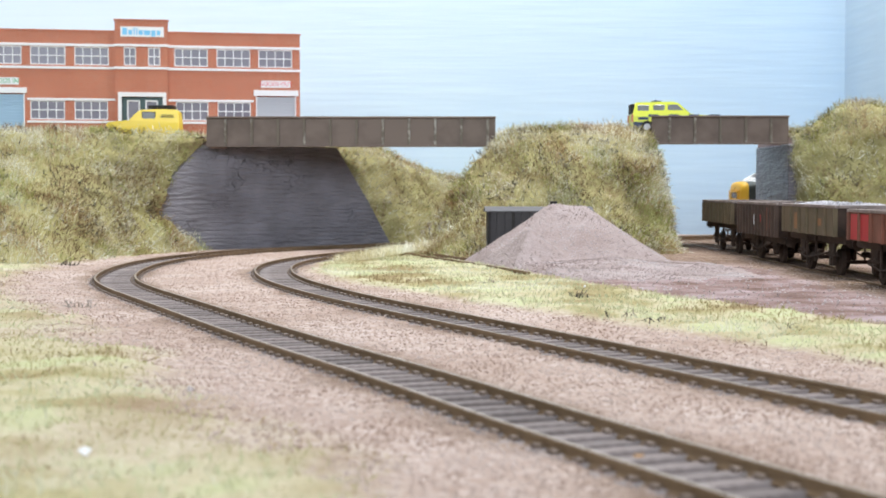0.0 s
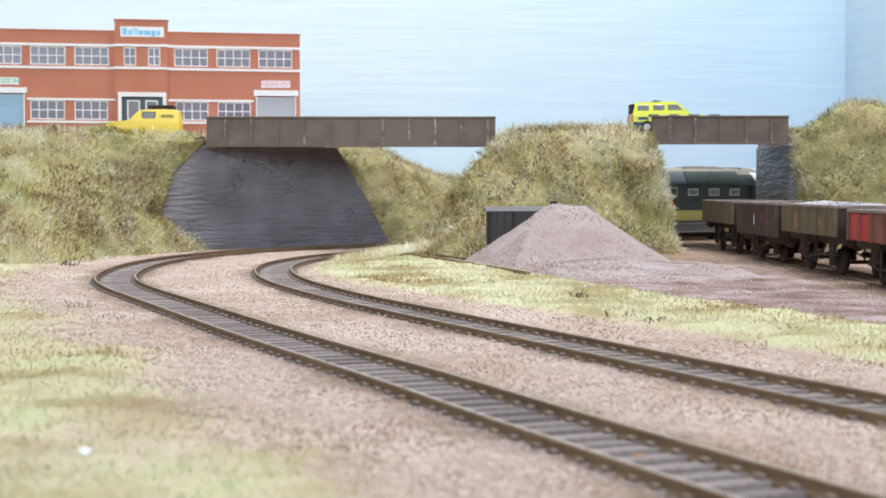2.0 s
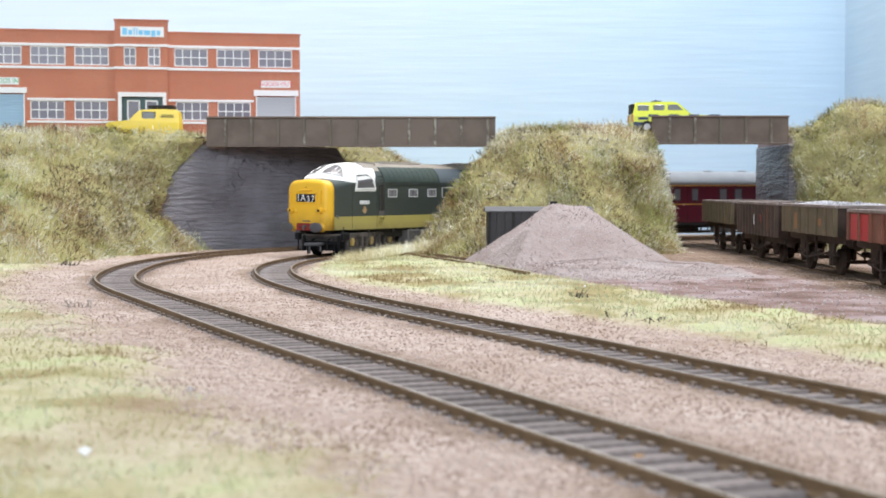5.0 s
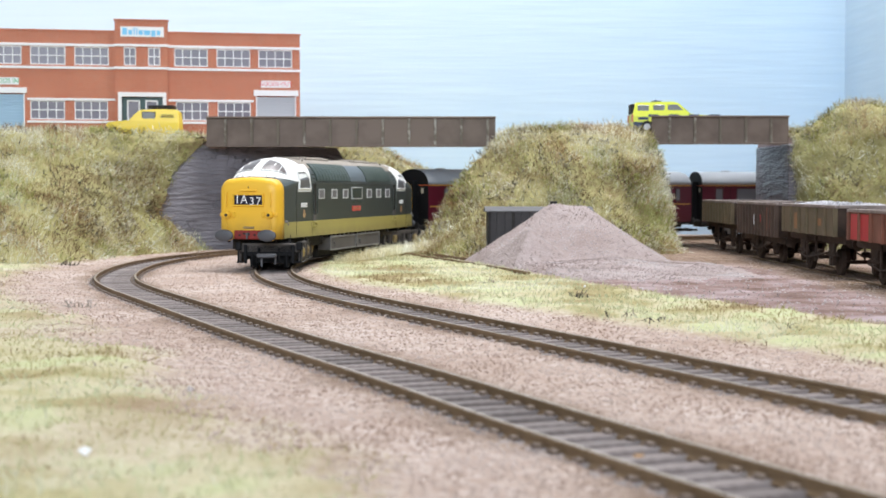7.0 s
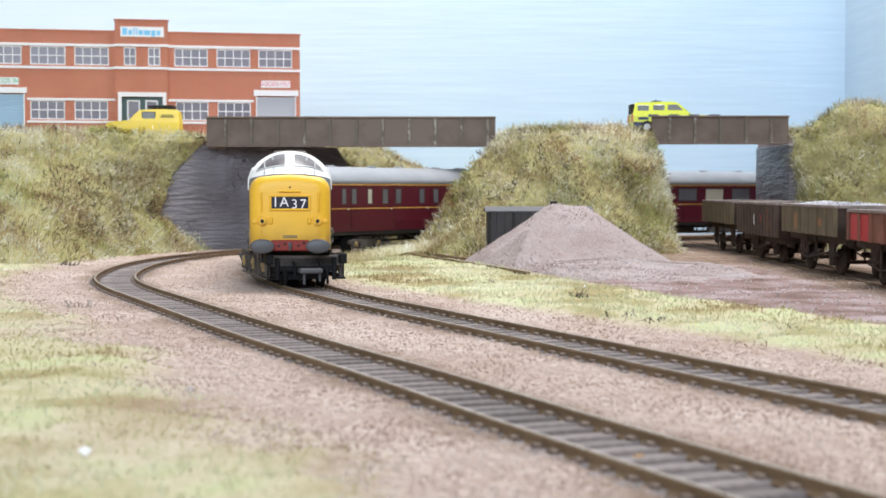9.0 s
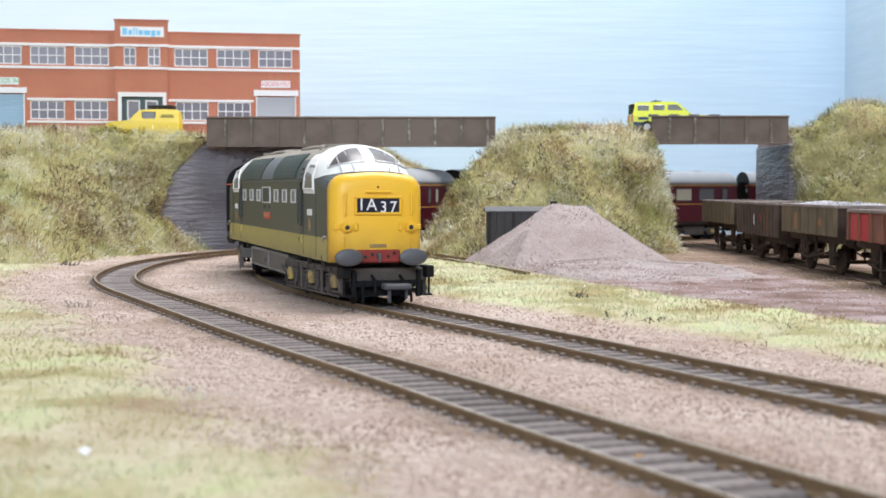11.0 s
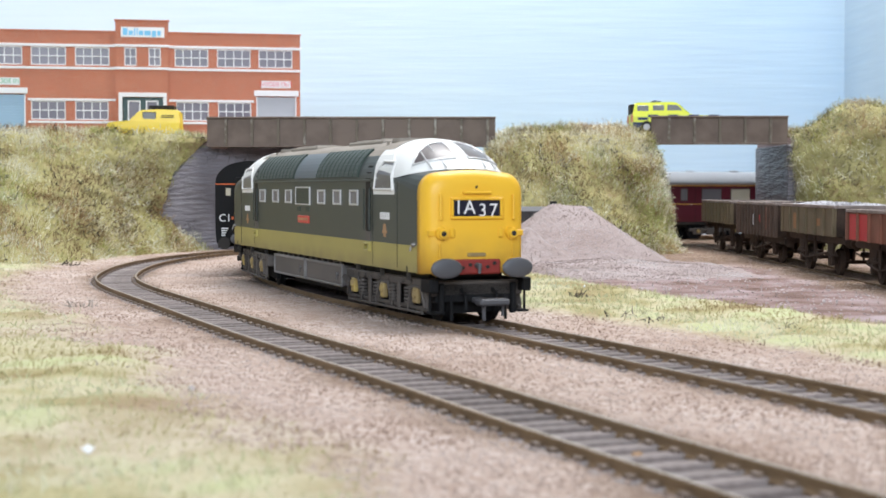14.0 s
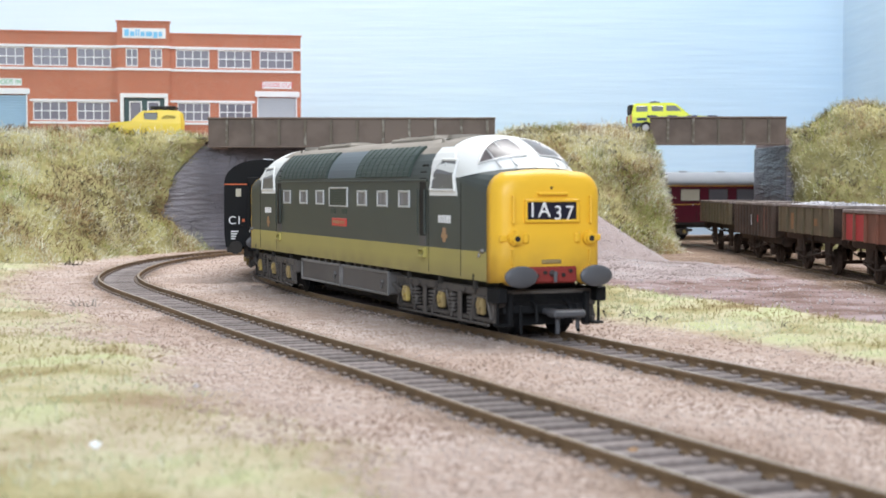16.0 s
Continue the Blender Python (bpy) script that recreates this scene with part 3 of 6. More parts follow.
def track(name, line, s0, s1, label, sleepers=True, z=0.0, bury=0.0):
    t = thing(name, label, "railway track", at(0, 0, z), kind="structure")
    for off in (-9.0, 9.0):
        part("rail", rail_bm(line, off, s0, s1), [M_RAIL, M_RAILTOP], t)
    if not sleepers:
        return t
    tt, nn = normals_of(line)
    me = mesh_of("sleeper", box_bm(-1.65, 1.65, -15.5, 15.5, -4.3, -2.0, 0.25), M_SLEEPER)
    chair = bmesh.new()
    for off in (-9.0, 9.0):
        for sgn in (-1, 1):
            box(chair, -1.0, 1.0, off + sgn * 1.5 - 0.7, off + sgn * 1.5 + 0.7, -2.05, -1.25, 0.15)
    chm = mesh_of("rail_chair", chair, M_GIRDER)
    s, k = s0 + 4.0, 0
    while s < s1 - 4:
        i = min(int(s / 2), len(line) - 1)
        p = line[i]
        a = math.atan2(tt[i][1], tt[i][0])
        near = 120 < p[1] < 1120 and p[0] < 260
        if near:
            ob = new("sleeper", me)
            ob.parent = t
            ob.matrix_local = Matrix.Translation((p[0] * MM, p[1] * MM, 0)) @ Matrix.Rotation(a + random.uniform(-0.02, 0.02), 4, "Z")
            ch = new("rail_chair", chm)
            ch.parent = ob
        s += 7.4
        k += 1
    return t


def tracks():
    track("track_inner", LINE_IN, 0, len(LINE_IN) * 2 - 4, "rusty double rail track on closely laid grey sleepers")
    track("track_outer", LINE_OUT, 0, len(LINE_OUT) * 2 - 4, "rusty double rail track on closely laid grey sleepers")
    track("track_siding", LINE_SIDE, 0, len(LINE_SIDE) * 2 - 4, "dirty siding track half buried in mud")


TRAIN = []


RUN = [(0, 1744), (0.5, 1678), (1, 1624), (1.5, 1575), (2, 1528), (2.5, 1482), (3, 1441), (3.5, 1400), (4, 1363), (4.5, 1326), (5, 1288), (5.5, 1250), (6, 1212),
       (6.5, 1174), (7, 1138), (7.5, 1104), (8, 1070), (8.5, 1036), (9, 1000), (9.5, 964), (10, 936), (10.5, 913.5), (11, 897), (11.5, 883), (12, 870),
       (12.5, 857.5), (13, 845.5), (13.5, 833.5), (14, 821.5), (14.5, 809.5), (15, 797.5), (15.5, 785.5), (16, 774.5)]


def along(t):
    """How far the locomotive's middle is along the inner line at t seconds."""
    ts, ss = [a for a, _ in RUN], [b for _, b in RUN]
    k = min(max(0, int(t * 2)), len(ts) - 2)
    u = (t - ts[k]) / 0.5
    d = np.gradient(np.array(ss, float))
    return ((2 * u**3 - 3 * u**2 + 1) * ss[k] + (u**3 - 2 * u**2 + u) * d[k] + (3 * u**2 - 2 * u**3) * ss[k + 1] + (u**3 - u**2) * d[k + 1])


def vehicle_pose(s, half):
    a, b = on_line(LINE_IN, s - half), on_line(LINE_IN, s + half)
    c = (a + b) / 2
    return at(c[0], c[1], -0.5, 0, 0, math.degrees(math.atan2(a[1] - b[1], a[0] - b[0])))


# ---------------------------------------------------------------- train materials
M_ROOFPANEL = mat("roof_panel_blue_grey", (0.085, 0.105, 0.12), 0.4, color2=(0.11, 0.13, 0.145), scale=60)
M_ROOFDIRT = mat("sooty_roof", (0.20, 0.175, 0.15), 0.75, color2=(0.3, 0.265, 0.225), scale=80, fine=0.4)
M_GRILLE = mat("grille_green", (0.038, 0.056, 0.048), 0.5, color2=(0.058, 0.075, 0.064), scale=150)
M_CABWHITE = mat("cab_white", (0.78, 0.78, 0.76), 0.55, color2=(0.7, 0.7, 0.68), scale=50, spec=0.4)
M_PANE = mat("tinted_pane", (0.06, 0.05, 0.048), 0.32, color2=(0.13, 0.11, 0.11), scale=60, spec=0.35)
M_SIDEPANE = mat("cab_side_pane", (0.085, 0.082, 0.09), 0.3, color2=(0.15, 0.145, 0.155), scale=50, spec=0.6)
M_CURTAIN = mat("grey_curtain", (0.2, 0.19, 0.2), 0.8, color2=(0.3, 0.28, 0.29), scale=300)
M_SILVER = mat("silver_trim", (0.6, 0.6, 0.6), 0.4, metal=0.4, scale=200)
M_BUFFER = mat("buffer_grey", (0.075, 0.075, 0.082), 0.5, color2=(0.1, 0.1, 0.107), scale=120, metal=0.2)
M_TANK = mat("tank_grey", (0.085, 0.078, 0.076), 0.55, color2=(0.12, 0.11, 0.105), scale=90)
M_EDGE = mat("pale_tank_edge", (0.27, 0.262, 0.26), 0.5, color2=(0.15, 0.144, 0.14), scale=260, fine=0.4)
M_BOGIE = mat("bogie_dirt", (0.027, 0.024, 0.023), 0.65, color2=(0.085, 0.073, 0.065), scale=300, fine=0.4)
M_AXLEBOX = mat("axlebox_yellow", (0.45, 0.33, 0.09), 0.5, color2=(0.25, 0.18, 0.08), scale=400, fine=0.4)
M_RED = mat("buffer_beam_red", (0.3, 0.03, 0.025), 0.6, color2=(0.18, 0.03, 0.025), scale=160)
M_PLATE = mat("name_plate_red", (0.6, 0.06, 0.05), 0.4, scale=200)
M_CREST = mat("crest_orange", (0.3, 0.13, 0.07), 0.5, color2=(0.4, 0.27, 0.14), scale=500)
M_LETTER = mat("white_letter", (0.85, 0.85, 0.85), 0.5, scale=100)
M_LETTERBLUE = mat("headcode_blind", (0.015, 0.015, 0.03), 0.35, scale=100)
M_LINING = mat("lining_yellow", (0.62, 0.33, 0.07), 0.5, scale=100)
M_ORANGE = mat("lining_orange", (0.6, 0.13, 0.04), 0.5, scale=100)
M_BLIND = mat("window_blind", (0.5, 0.46, 0.36), 0.5, scale=100)
M_ENDBLACK = mat("coach_end_black", (0.012, 0.012, 0.013), 0.65, scale=100, spec=0.12)
M_TYRE = mat("wheel_steel", (0.25, 0.23, 0.21), 0.4, metal=0.7, scale=200)


def letters(text, size, material, name="lettering", depth=0.08):
    """A mesh of text, centred, reading along +x with its up along +z and facing -y, in metres from millimetres."""
    cu = bpy.data.curves.new("text", "FONT")
    cu.body, cu.size, cu.extrude = text, size * MM, depth * MM
    cu.align_x, cu.align_y = "CENTER", "CENTER"
    tmp = bpy.data.objects.new("text", cu)
    scene.collection.objects.link(tmp)
    bpy.context.view_layer.update()
    me = bpy.data.meshes.new_from_object(tmp.evaluated_get(bpy.context.evaluated_depsgraph_get()))
    bpy.data.objects.remove(tmp)
    me.transform(Matrix.Rotation(math.radians(90), 4, "X"))
    me.materials.clear()
    me.materials.append(material)
    me.name = name
    return me


def lettering(text, size, material, parent, m, sx=1.0, name="lettering"):
    ob = new(name, letters(text, size, material))
    ob.data.transform(Matrix.Diagonal((sx, 1, 1, 1)))
    ob.parent = parent
    ob.matrix_local = m
    return ob


ROOF = [(17.3, 44.5), (17.15, 45.6), (16.6, 47.6), (15.6, 49.7), (14.0, 51.9), (12.0, 53.8), (9.5, 55.4), (6.5, 56.6), (3.2, 57.2), (0, 57.4)]


def side_y(z):
    if z <= 44.5:
        return 17.3
    return float(np.interp(z, [p[1] for p in ROOF], [p[0] for p in ROOF]))


def arc_point(v):
    """A point (y, z) of the roof at v from -1 (right eaves) through 0 (ridge) to 1 (left eaves)."""
    d = np.r_[0, np.cumsum([math.dist(a, b) for a, b in zip(ROOF, ROOF[1:])])]
    q = (1 - abs(v)) * d[-1]
    y, z = np.interp(q, d, [p[0] for p in ROOF]), np.interp(q, d, [p[1] for p in ROOF])
    return math.copysign(y, v) if v else 0.0, z


def dome(phi, v, out=0.0):
    """The cab front: phi across (radians, 0 in the middle), v from its foot to the roof."""
    c, s = math.cos(phi), math.sin(phi)
    b = Vector((106 + 19.5 * c**0.8, 17.3 * s, 44.3 + 2.8 * c))
    y, z = arc_point(phi / (math.pi / 2))
    t = Vector((90 + 2 * c, y, z))
    k = Vector((t.x * 0.42 + b.x * 0.58 + 3 * c, (b.y * 0.55 + t.y * 0.45), b.z + (t.z - b.z) * 0.98))
    p = b * (1 - v) ** 2 + k * 2 * v * (1 - v) + t * v * v
    if out:
        e = 0.01
        du = dome(min(phi + e, 1.57), v) - dome(max(phi - e, -1.57), v)
        dv = dome(phi, min(v + e, 1.0)) - dome(phi, max(v - e, 0.0))
        n = du.cross(dv)
        if n.length > 1e-9:
            n.normalize()
            if n.x < 0:
                n = -n
            p = p + n * out
    return p


def grid_skin(bm, fn, us, vs, mi=0):
    rows = [[bm.verts.new(fn(u, v)) for u in us] for v in vs]
    for a, b in zip(rows, rows[1:]):
        for i in range(len(us) - 1):
            bm.faces.new((a[i], a[i + 1], b[i + 1], b[i])).material_index = mi
    return rows


def nose_ring(x, w, bot, top, r):
    pts = [(x, -w, bot), (x, -w, 23.8), (x, -w, (23.8 + top - r) / 2)]
    for k in range(6):
        a = math.pi - k * math.pi / 10
        pts.append((x, -(w - r) + r * math.cos(a), top - r + r * math.sin(a)))
    pts.append((x, -(w - r) * 0.5, top + 0.55))
    pts.append((x, 0, top + 0.8))
    return pts + [(x, -p[1], p[2]) for p in reversed(pts[:-1])]


def wheelset(parent, x, r, label=""):
    bm = bmesh.new()
    for sgn in (-1, 1):
        rod(bm, (0, sgn * 7.4, 0), (0, sgn * 9.2, 0), r - 0.05, None, 20)
        rod(bm, (0, sgn * 6.9, 0), (0, sgn * 7.5, 0), r + 0.35, None, 20)
        for k in range(4):
            a = k * math.pi / 2 + 0.4
            box(bm, r * 0.25, r * 0.7, sgn * 9.15 - 0.25, sgn * 9.15 + 0.25, -0.5, 0.5, m=Matrix.Rotation(a, 4, "Y"))
    rod(bm, (0, -9, 0), (0, 9, 0), 0.9, None, 8)
    return part("wheelset", bm, M_TYRE if label else M_ENDBLACK, parent, label, m=at(x, 0, r))


ROLLING = []
SWIVEL = []


def loco_bogie(parent, cx, front):
    bm = bmesh.new()
    for sgn in (-1, 1):
        y = sgn * 15.2
        box(bm, -36, 36, y - 0.8, y + 0.8, 11.2, 13.6, 0.3)
        box(bm, -36, 36, y - 0.6, y + 0.6, 4.0, 5.2, 0.2)
        for ax in (-27.8, 0, 27.8):
            for q in (-6.2, 6.2):
                box(bm, ax + q - 0.9, ax + q + 0.9, y - 0.7, y + 0.7, 4.5, 12, 0.2)
        for ax in (-20.5, -7.4, 7.4, 20.5):
            for k in range(5):
                rod(bm, (ax, y + sgn * 0.2, 5.6 + k * 1.1), (ax, y + sgn * 0.2, 6.2 + k * 1.1), 1.7, None, 10)
        box(bm, -14, -11.5, y - 0.6, y + sgn * 1.2, 3, 12, 0.2)
        box(bm, 12, 14.5, y - 0.6, y + sgn * 1.2, 3, 12, 0.2)
        rod(bm, (-30, y + sgn * 1.4, 8.6), (-36, y + sgn * 1.6, 10.8), 0.9, None, 8)
        for ax in (-27.8, 0, 27.8):
            for q in (-3.6, 3.6):
                rod(bm, (ax + q, y + sgn * 0.9, 11.4), (ax + q * 1.9, y + sgn * 0.9, 5.0), 0.5, None, 6)
            box(bm, ax - 4.2, ax + 4.2, y + sgn * 0.5, y + sgn * 1.3, 10.6, 11.4, 0.15)
        for ax in (-24, -17, -4, 4, 17, 24):
            rod(bm, (ax, y + sgn * 0.6, 12.4), (ax, y + sgn * 1.4, 12.4), 0.7, None, 8)
        rod(bm, (-33, y + sgn * 1.0, 3.4), (33, y + sgn * 1.0, 3.4), 0.45, None, 6)
        for ax in (-21, -7, 7, 21):
            rod(bm, (ax, y + sgn * 1.0, 3.4), (ax + 1.6, y + sgn * 0.8, 8.0), 0.4, None, 6)
    box(bm, 34, 37, -15.5, 15.5, 8.5, 13.2, 0.4)
    box(bm, -37, -34, -15.5, 15.5, 8.5, 13.2, 0.4)
    b = part("bogie", bm, M_BOGIE, parent, "dirty black three axle bogie", m=at(cx, 0, 0))
    # added black core, stands in for the shade between the bogie frames
    part("shade_core", box_bm(-33, 33, -10.5, 10.5, 3.0, 14), M_ENDBLACK, b)
    for ax in (-27.8, 0, 27.8):
        w = wheelset(b, ax, 7.0)
        ROLLING.append((w, ax, 7.0, 0.0))
        for sgn in (-1, 1):
            q = bmesh.new()
            rod(q, (ax, sgn * 15.6, 8.8), (ax, sgn * 17.2, 8.8), 1.7, 1.3, 12)
            box(q, ax - 1.7, ax + 1.7, sgn * 16 - 0.8, sgn * 16 + 0.8, 6, 10.8, 0.3)
            part("axlebox", q, M_AXLEBOX, b, "worn yellow axlebox cover")
    # frame end, steps and guard irons under the nose
    q = bmesh.new()
    e = 1 if front else -1
    box(q, e * 30, e * 37, -13.5, 13.5, 6.5, 12.5, 0.4)
    for sgn in (-1, 1):
        box(q, e * 36, e * 38.5, sgn * 12 - 0.8, sgn * 12 + 0.8, 3.0, 12.5, 0.3)
        box(q, e * 33, e * 40.5, sgn * 15.4 - 1.5, sgn * 15.4 + 1.5, 9.8, 14, 0.4)
        box(q, e * 36, e * 40, sgn * 14.6 - 1.8, sgn * 14.6 + 1.8, 3.4, 4.1, 0.2)
        box(q, e * 37.4, e * 38.2, sgn * 15.8 - 0.3, sgn * 15.8 + 0.3, 4.0, 10, 0.1)
        rod(q, (e * 38.6, sgn * 9.0, 1.2), (e * 38.0, sgn * 8.8, 9), 0.5, None, 6)
        rod(q, (e * 37, sgn * 5.2, 10.5), (e * 40.5, sgn * 5.2, 9.0), 0.55, None, 6)
        rod(q, (e * 40.5, sgn * 5.2, 9.0), (e * 40.8, sgn * 5.2, 4.6), 0.5, None, 6)
    part("frame_end", q, M_ENDBLACK, b)
    q = bmesh.new()
    box(q, e * 36, e * 50, -1.6, 1.6, 6.4, 8, 0.3)
    box(q, e * 46, e * 51, -5, 4.6, 6.4, 8.4, 0.5)
    box(q, e * 47.5, e * 48.7, -3.2, -2.2, 1.8, 7, 0.2)
    rod(q, (e * 47, 4, 6.5), (e * 47, 4, 3.0), 0.5, None, 8)
    part("coupling", q, M_BUFFER, b, "dark grey hook coupling")
    SWIVEL.append((b, cx, 0.0))
    return b


def loco_end(t, turn):
    """All that an end carries; turn 0 at the front, 180 at the back."""
    R = Matrix.Rotation(math.radians(turn), 4, "Z")

    def put(name, bm, material, label="", smooth=False, parent=None):
        bmesh.ops.transform(bm, verts=bm.verts[:], matrix=R)
        return part(name, bm, material, parent or t, label, smooth=smooth)

    bm = bmesh.new()
    loft(bm, [nose_ring(126.4, 16.75, 15.4, 46.0, 6.0), nose_ring(128.6, 16.3, 15.4, 46.0, 6.0), nose_ring(130.4, 15.7, 15.5, 45.7, 5.9),
              nose_ring(131.7, 14.8, 15.7, 44.9, 5.6), nose_ring(132.4, 13.6, 16.2, 43.7, 5.0), nose_ring(132.75, 11.6, 17.4, 41.6, 4.0)])
    bmesh.ops.recalc_face_normals(bm, faces=bm.faces[:])
    nose = put("nose", bm, M_YELLOW, "rounded yellow nose end, browner towards the bottom", smooth=True)
    # headcode panel
    bm = bmesh.new()
    for a in ((-8.4, 8.4, 37.6, 38.5), (-8.4, 8.4, 31.9, 32.8), (-8.4, -7.5, 32.8, 37.6), (7.5, 8.4, 32.8, 37.6)):
        box(bm, 132.5, 133.7, a[0], a[1], a[2], a[3], 0.25)
    hb = put("headcode_box", bm, M_YELLOW, "raised yellow frame round the headcode", parent=nose)
    part("headcode_blind", flip_maybe(box_bm(132.6, 133.05, -7.5, 7.5, 32.8, 37.6), R), M_LETTERBLUE, nose, "dark blue headcode blind")
    spots = (-5.9, -2.3, 1.9, 5.4) if not turn else ()
    for ch, y in zip("1A37", spots):
        lettering(ch, 6.0 if ch in "1A" else 5.6, M_LETTER, nose, at(133.1, y, 35.3 if ch in "1A" else 34.4, 0, 0, 90), 0.95)
    # handrails, lamps, brackets
    for y in (-11.8, 11.8):
        bm = bmesh.new()
        rod(bm, (133.6, y, 31.8), (133.6, y, 39.3), 0.42, None, 8)
        rod(bm, (132, y, 32), (133.6, y, 32), 0.35, None, 6)
        rod(bm, (132, y, 39.1), (133.6, y, 39.1), 0.35, None, 6)
        put("handrail", bm, M_YELLOW, parent=nose)
        bm = bmesh.new()
        ly = math.copysign(11.3, y)
        rod(bm, (132, ly, 27.6), (134.2, ly, 27.6), 2.1, 1.8, 16)
        rod(bm, (134, ly, 27.6), (135.1, ly, 27.6), 1.5, 1.35, 16)
        lamp = put("marker_lamp", bm, M_YELLOW, parent=nose)
        bm = bmesh.new()
        rod(bm, (135.05, ly, 27.6), (135.25, ly, 27.6), 0.8, None, 12)
        put("lens", bm, M_BLACK, parent=lamp)
        bm = bmesh.new()
        ly = math.copysign(7.9, y)
        box(bm, 132.4, 133.6, ly - 0.9, ly + 0.9, 26.2, 29.2, 0.5)
        put("lamp_bracket", bm, M_YELLOW, parent=nose)
        bm = bmesh.new()
        ly = math.copysign(14.3, y)
        box(bm, 131.6, 132.75, ly - 1.1, ly + 1.1, 26.8, 28.6, 0.2)
        put("hatch", bm, M_YELLOW, parent=nose)
        bm = bmesh.new()
        box(bm, 132.3, 133.3, y - 0.3, y + 0.3, 20.5, 24.5, 0.15)
        put("lamp_iron", bm, M_YELLOW, parent=nose)
        # buffers
        bm = bmesh.new()
        by = math.copysign(11.4, y)
        rod(bm, (131, by, 17.4), (134.5, by, 17.4), 3.0, 2.4, 16)
        buf = put("buffer", bm, M_YELLOW, "oval grey buffer head on a yellow shank")
        bm = bmesh.new()
        rod(bm, (134.4, by, 17.4), (137.4, by, 17.4), 1.5, None, 10)
        g = bmesh.ops.create_uvsphere(bm, u_segments=24, v_segments=12, radius=1)
        bmesh.ops.transform(bm, verts=g["verts"], matrix=Matrix.Translation((137.6, by, 17.4)) @ Matrix.Diagonal((0.95, 5.0, 3.0, 1)))
        put("buffer_head", bm, M_BUFFER, smooth=True, parent=buf)
    bm = bmesh.new()
    rod(bm, (133.7, -4.3, 39.9), (133.7, 4.3, 39.9), 0.42, None, 8)
    for y in (-4.2, 4.2):
        rod(bm, (132, y, 39.9), (133.7, y, 39.9), 0.35, None, 6)
    put("handrail", bm, M_YELLOW, parent=nose)
    bm = bmesh.new()
    rod(bm, (132, 0, 41.5), (132.9, 0, 41.5), 0.4, None, 8)
    put("lamp_socket", bm, M_BLACK, parent=nose)
    bm = bmesh.new()
    box(bm, 132.6, 133.15, -3, 3, 20.6, 21.8, 0.2)
    put("step_plate", bm, M_AXLEBOX, parent=nose)
    # red recess with the coupling hook
    bm = bmesh.new()
    box(bm, 132.0, 133.2, -7.9, 7.9, 15.3, 19.9, 0.5)
    beam = put("buffer_beam", bm, M_RED, "weathered dark red buffer beam panel")
    bm = bmesh.new()
    rod(bm, (133, 0, 18), (135.6, 0, 18), 0.9, 0.7, 10)
    rod(bm, (135.4, 0, 18.6), (135.4, 0, 15.6), 0.6, 0.5, 8)
    put("coupling_hook", bm, M_BUFFER, parent=beam)
    for y, z in ((-4.6, 17.4), (-2.2, 18.2), (3.4, 17.5), (5.6, 18.6)):
        bm = bmesh.new()
        rod(bm, (133.1, y, z), (133.8, y, z), 0.55, None, 8)
        put("pipe_stub", bm, M_BLACK, parent=beam)
    # cab front
    us = [i / 24 * math.pi - math.pi / 2 for i in range(25)]
    bm = bmesh.new()
    grid_skin(bm, lambda u, v: dome(u, v), us, [i / 12 for i in range(13)])
    bmesh.ops.recalc_face_normals(bm, faces=bm.faces[:])
    cab = put("cab_front", bm, M_CABWHITE, "white painted curved cab front", smooth=True)
    for sgn in (-1, 1):
        a0, a1 = math.radians(7.0), math.radians(54)

        def shape(k, w):
            u = a0 + (a1 - a0) * k
            hi = 0.40 * (1 - k**2.4) + 0.20
            lo = 0.185
            return sgn * u, lo + (hi - lo) * w
        ks = [i / 14 for i in range(15)]
        bm = bmesh.new()
        grid_skin(bm, lambda k, w: dome(*shape(k, w), 0.12), ks, [0, 0.25, 0.5, 0.75, 1])
        bmesh.ops.recalc_face_normals(bm, faces=bm.faces[:])
        pane = put("windscreen", bm, M_PANE, "dark curved windscreen pane", smooth=True, parent=cab)
        loop = [shape(k, 0) for k in ks] + [shape(k, 1) for k in reversed(ks)]
        pts = [dome(*q, 0.15) for q in loop]
        bm = bmesh.new()
        for p, q in zip(pts, pts[1:] + pts[:1]):
            if (q - p).length > 0.05:
                rod(bm, p, q, 0.34, None, 6)
        put("window_frame", bm, M_SILVER, parent=pane)
        for k0, k1, w1 in ((0.30, 0.40, 0.9), (0.62, 0.66, 0.8)):
            bm = bmesh.new()
            rod(bm, dome(sgn * (a0 + (a1 - a0) * k0), 0.02, 0.5), dome(*shape(k1, w1), 0.55), 0.26, None, 6)
            put("wiper", bm, M_SILVER, parent=pane)
    # white cab side with its window, and the doorway
    for sgn in (-1, 1):
        bm = bmesh.new()
        zs = [39.2, 42, 44.5, 45.6, 47.6, 49.7, 51.9, 53.8]
        for z0, z1 in zip(zs, zs[1:]):
            def xr(z):
                return float(np.interp(z, [39.2, 42, 45, 49, 54], [107.0, 106.4, 105.5, 103, 94])), float(np.interp(z, [39.2, 46, 50, 54], [85.4, 86.5, 84.0, 82.5]))
            y0, y1 = side_y(z0) + 0.14, side_y(z1) + 0.14
            a, b = xr(z0), xr(z1)
            vs = [bm.verts.new((a[1], sgn * y0, z0)), bm.verts.new((a[0], sgn * y0, z0)), bm.verts.new((b[0], sgn * y1, z1)), bm.verts.new((b[1], sgn * y1, z1))]
            bm.faces.new(vs)
            wv = [bm.verts.new((v.co.x, v.co.y - sgn * 0.6, v.co.z)) for v in vs]
            bm.faces.new(wv[::-1])
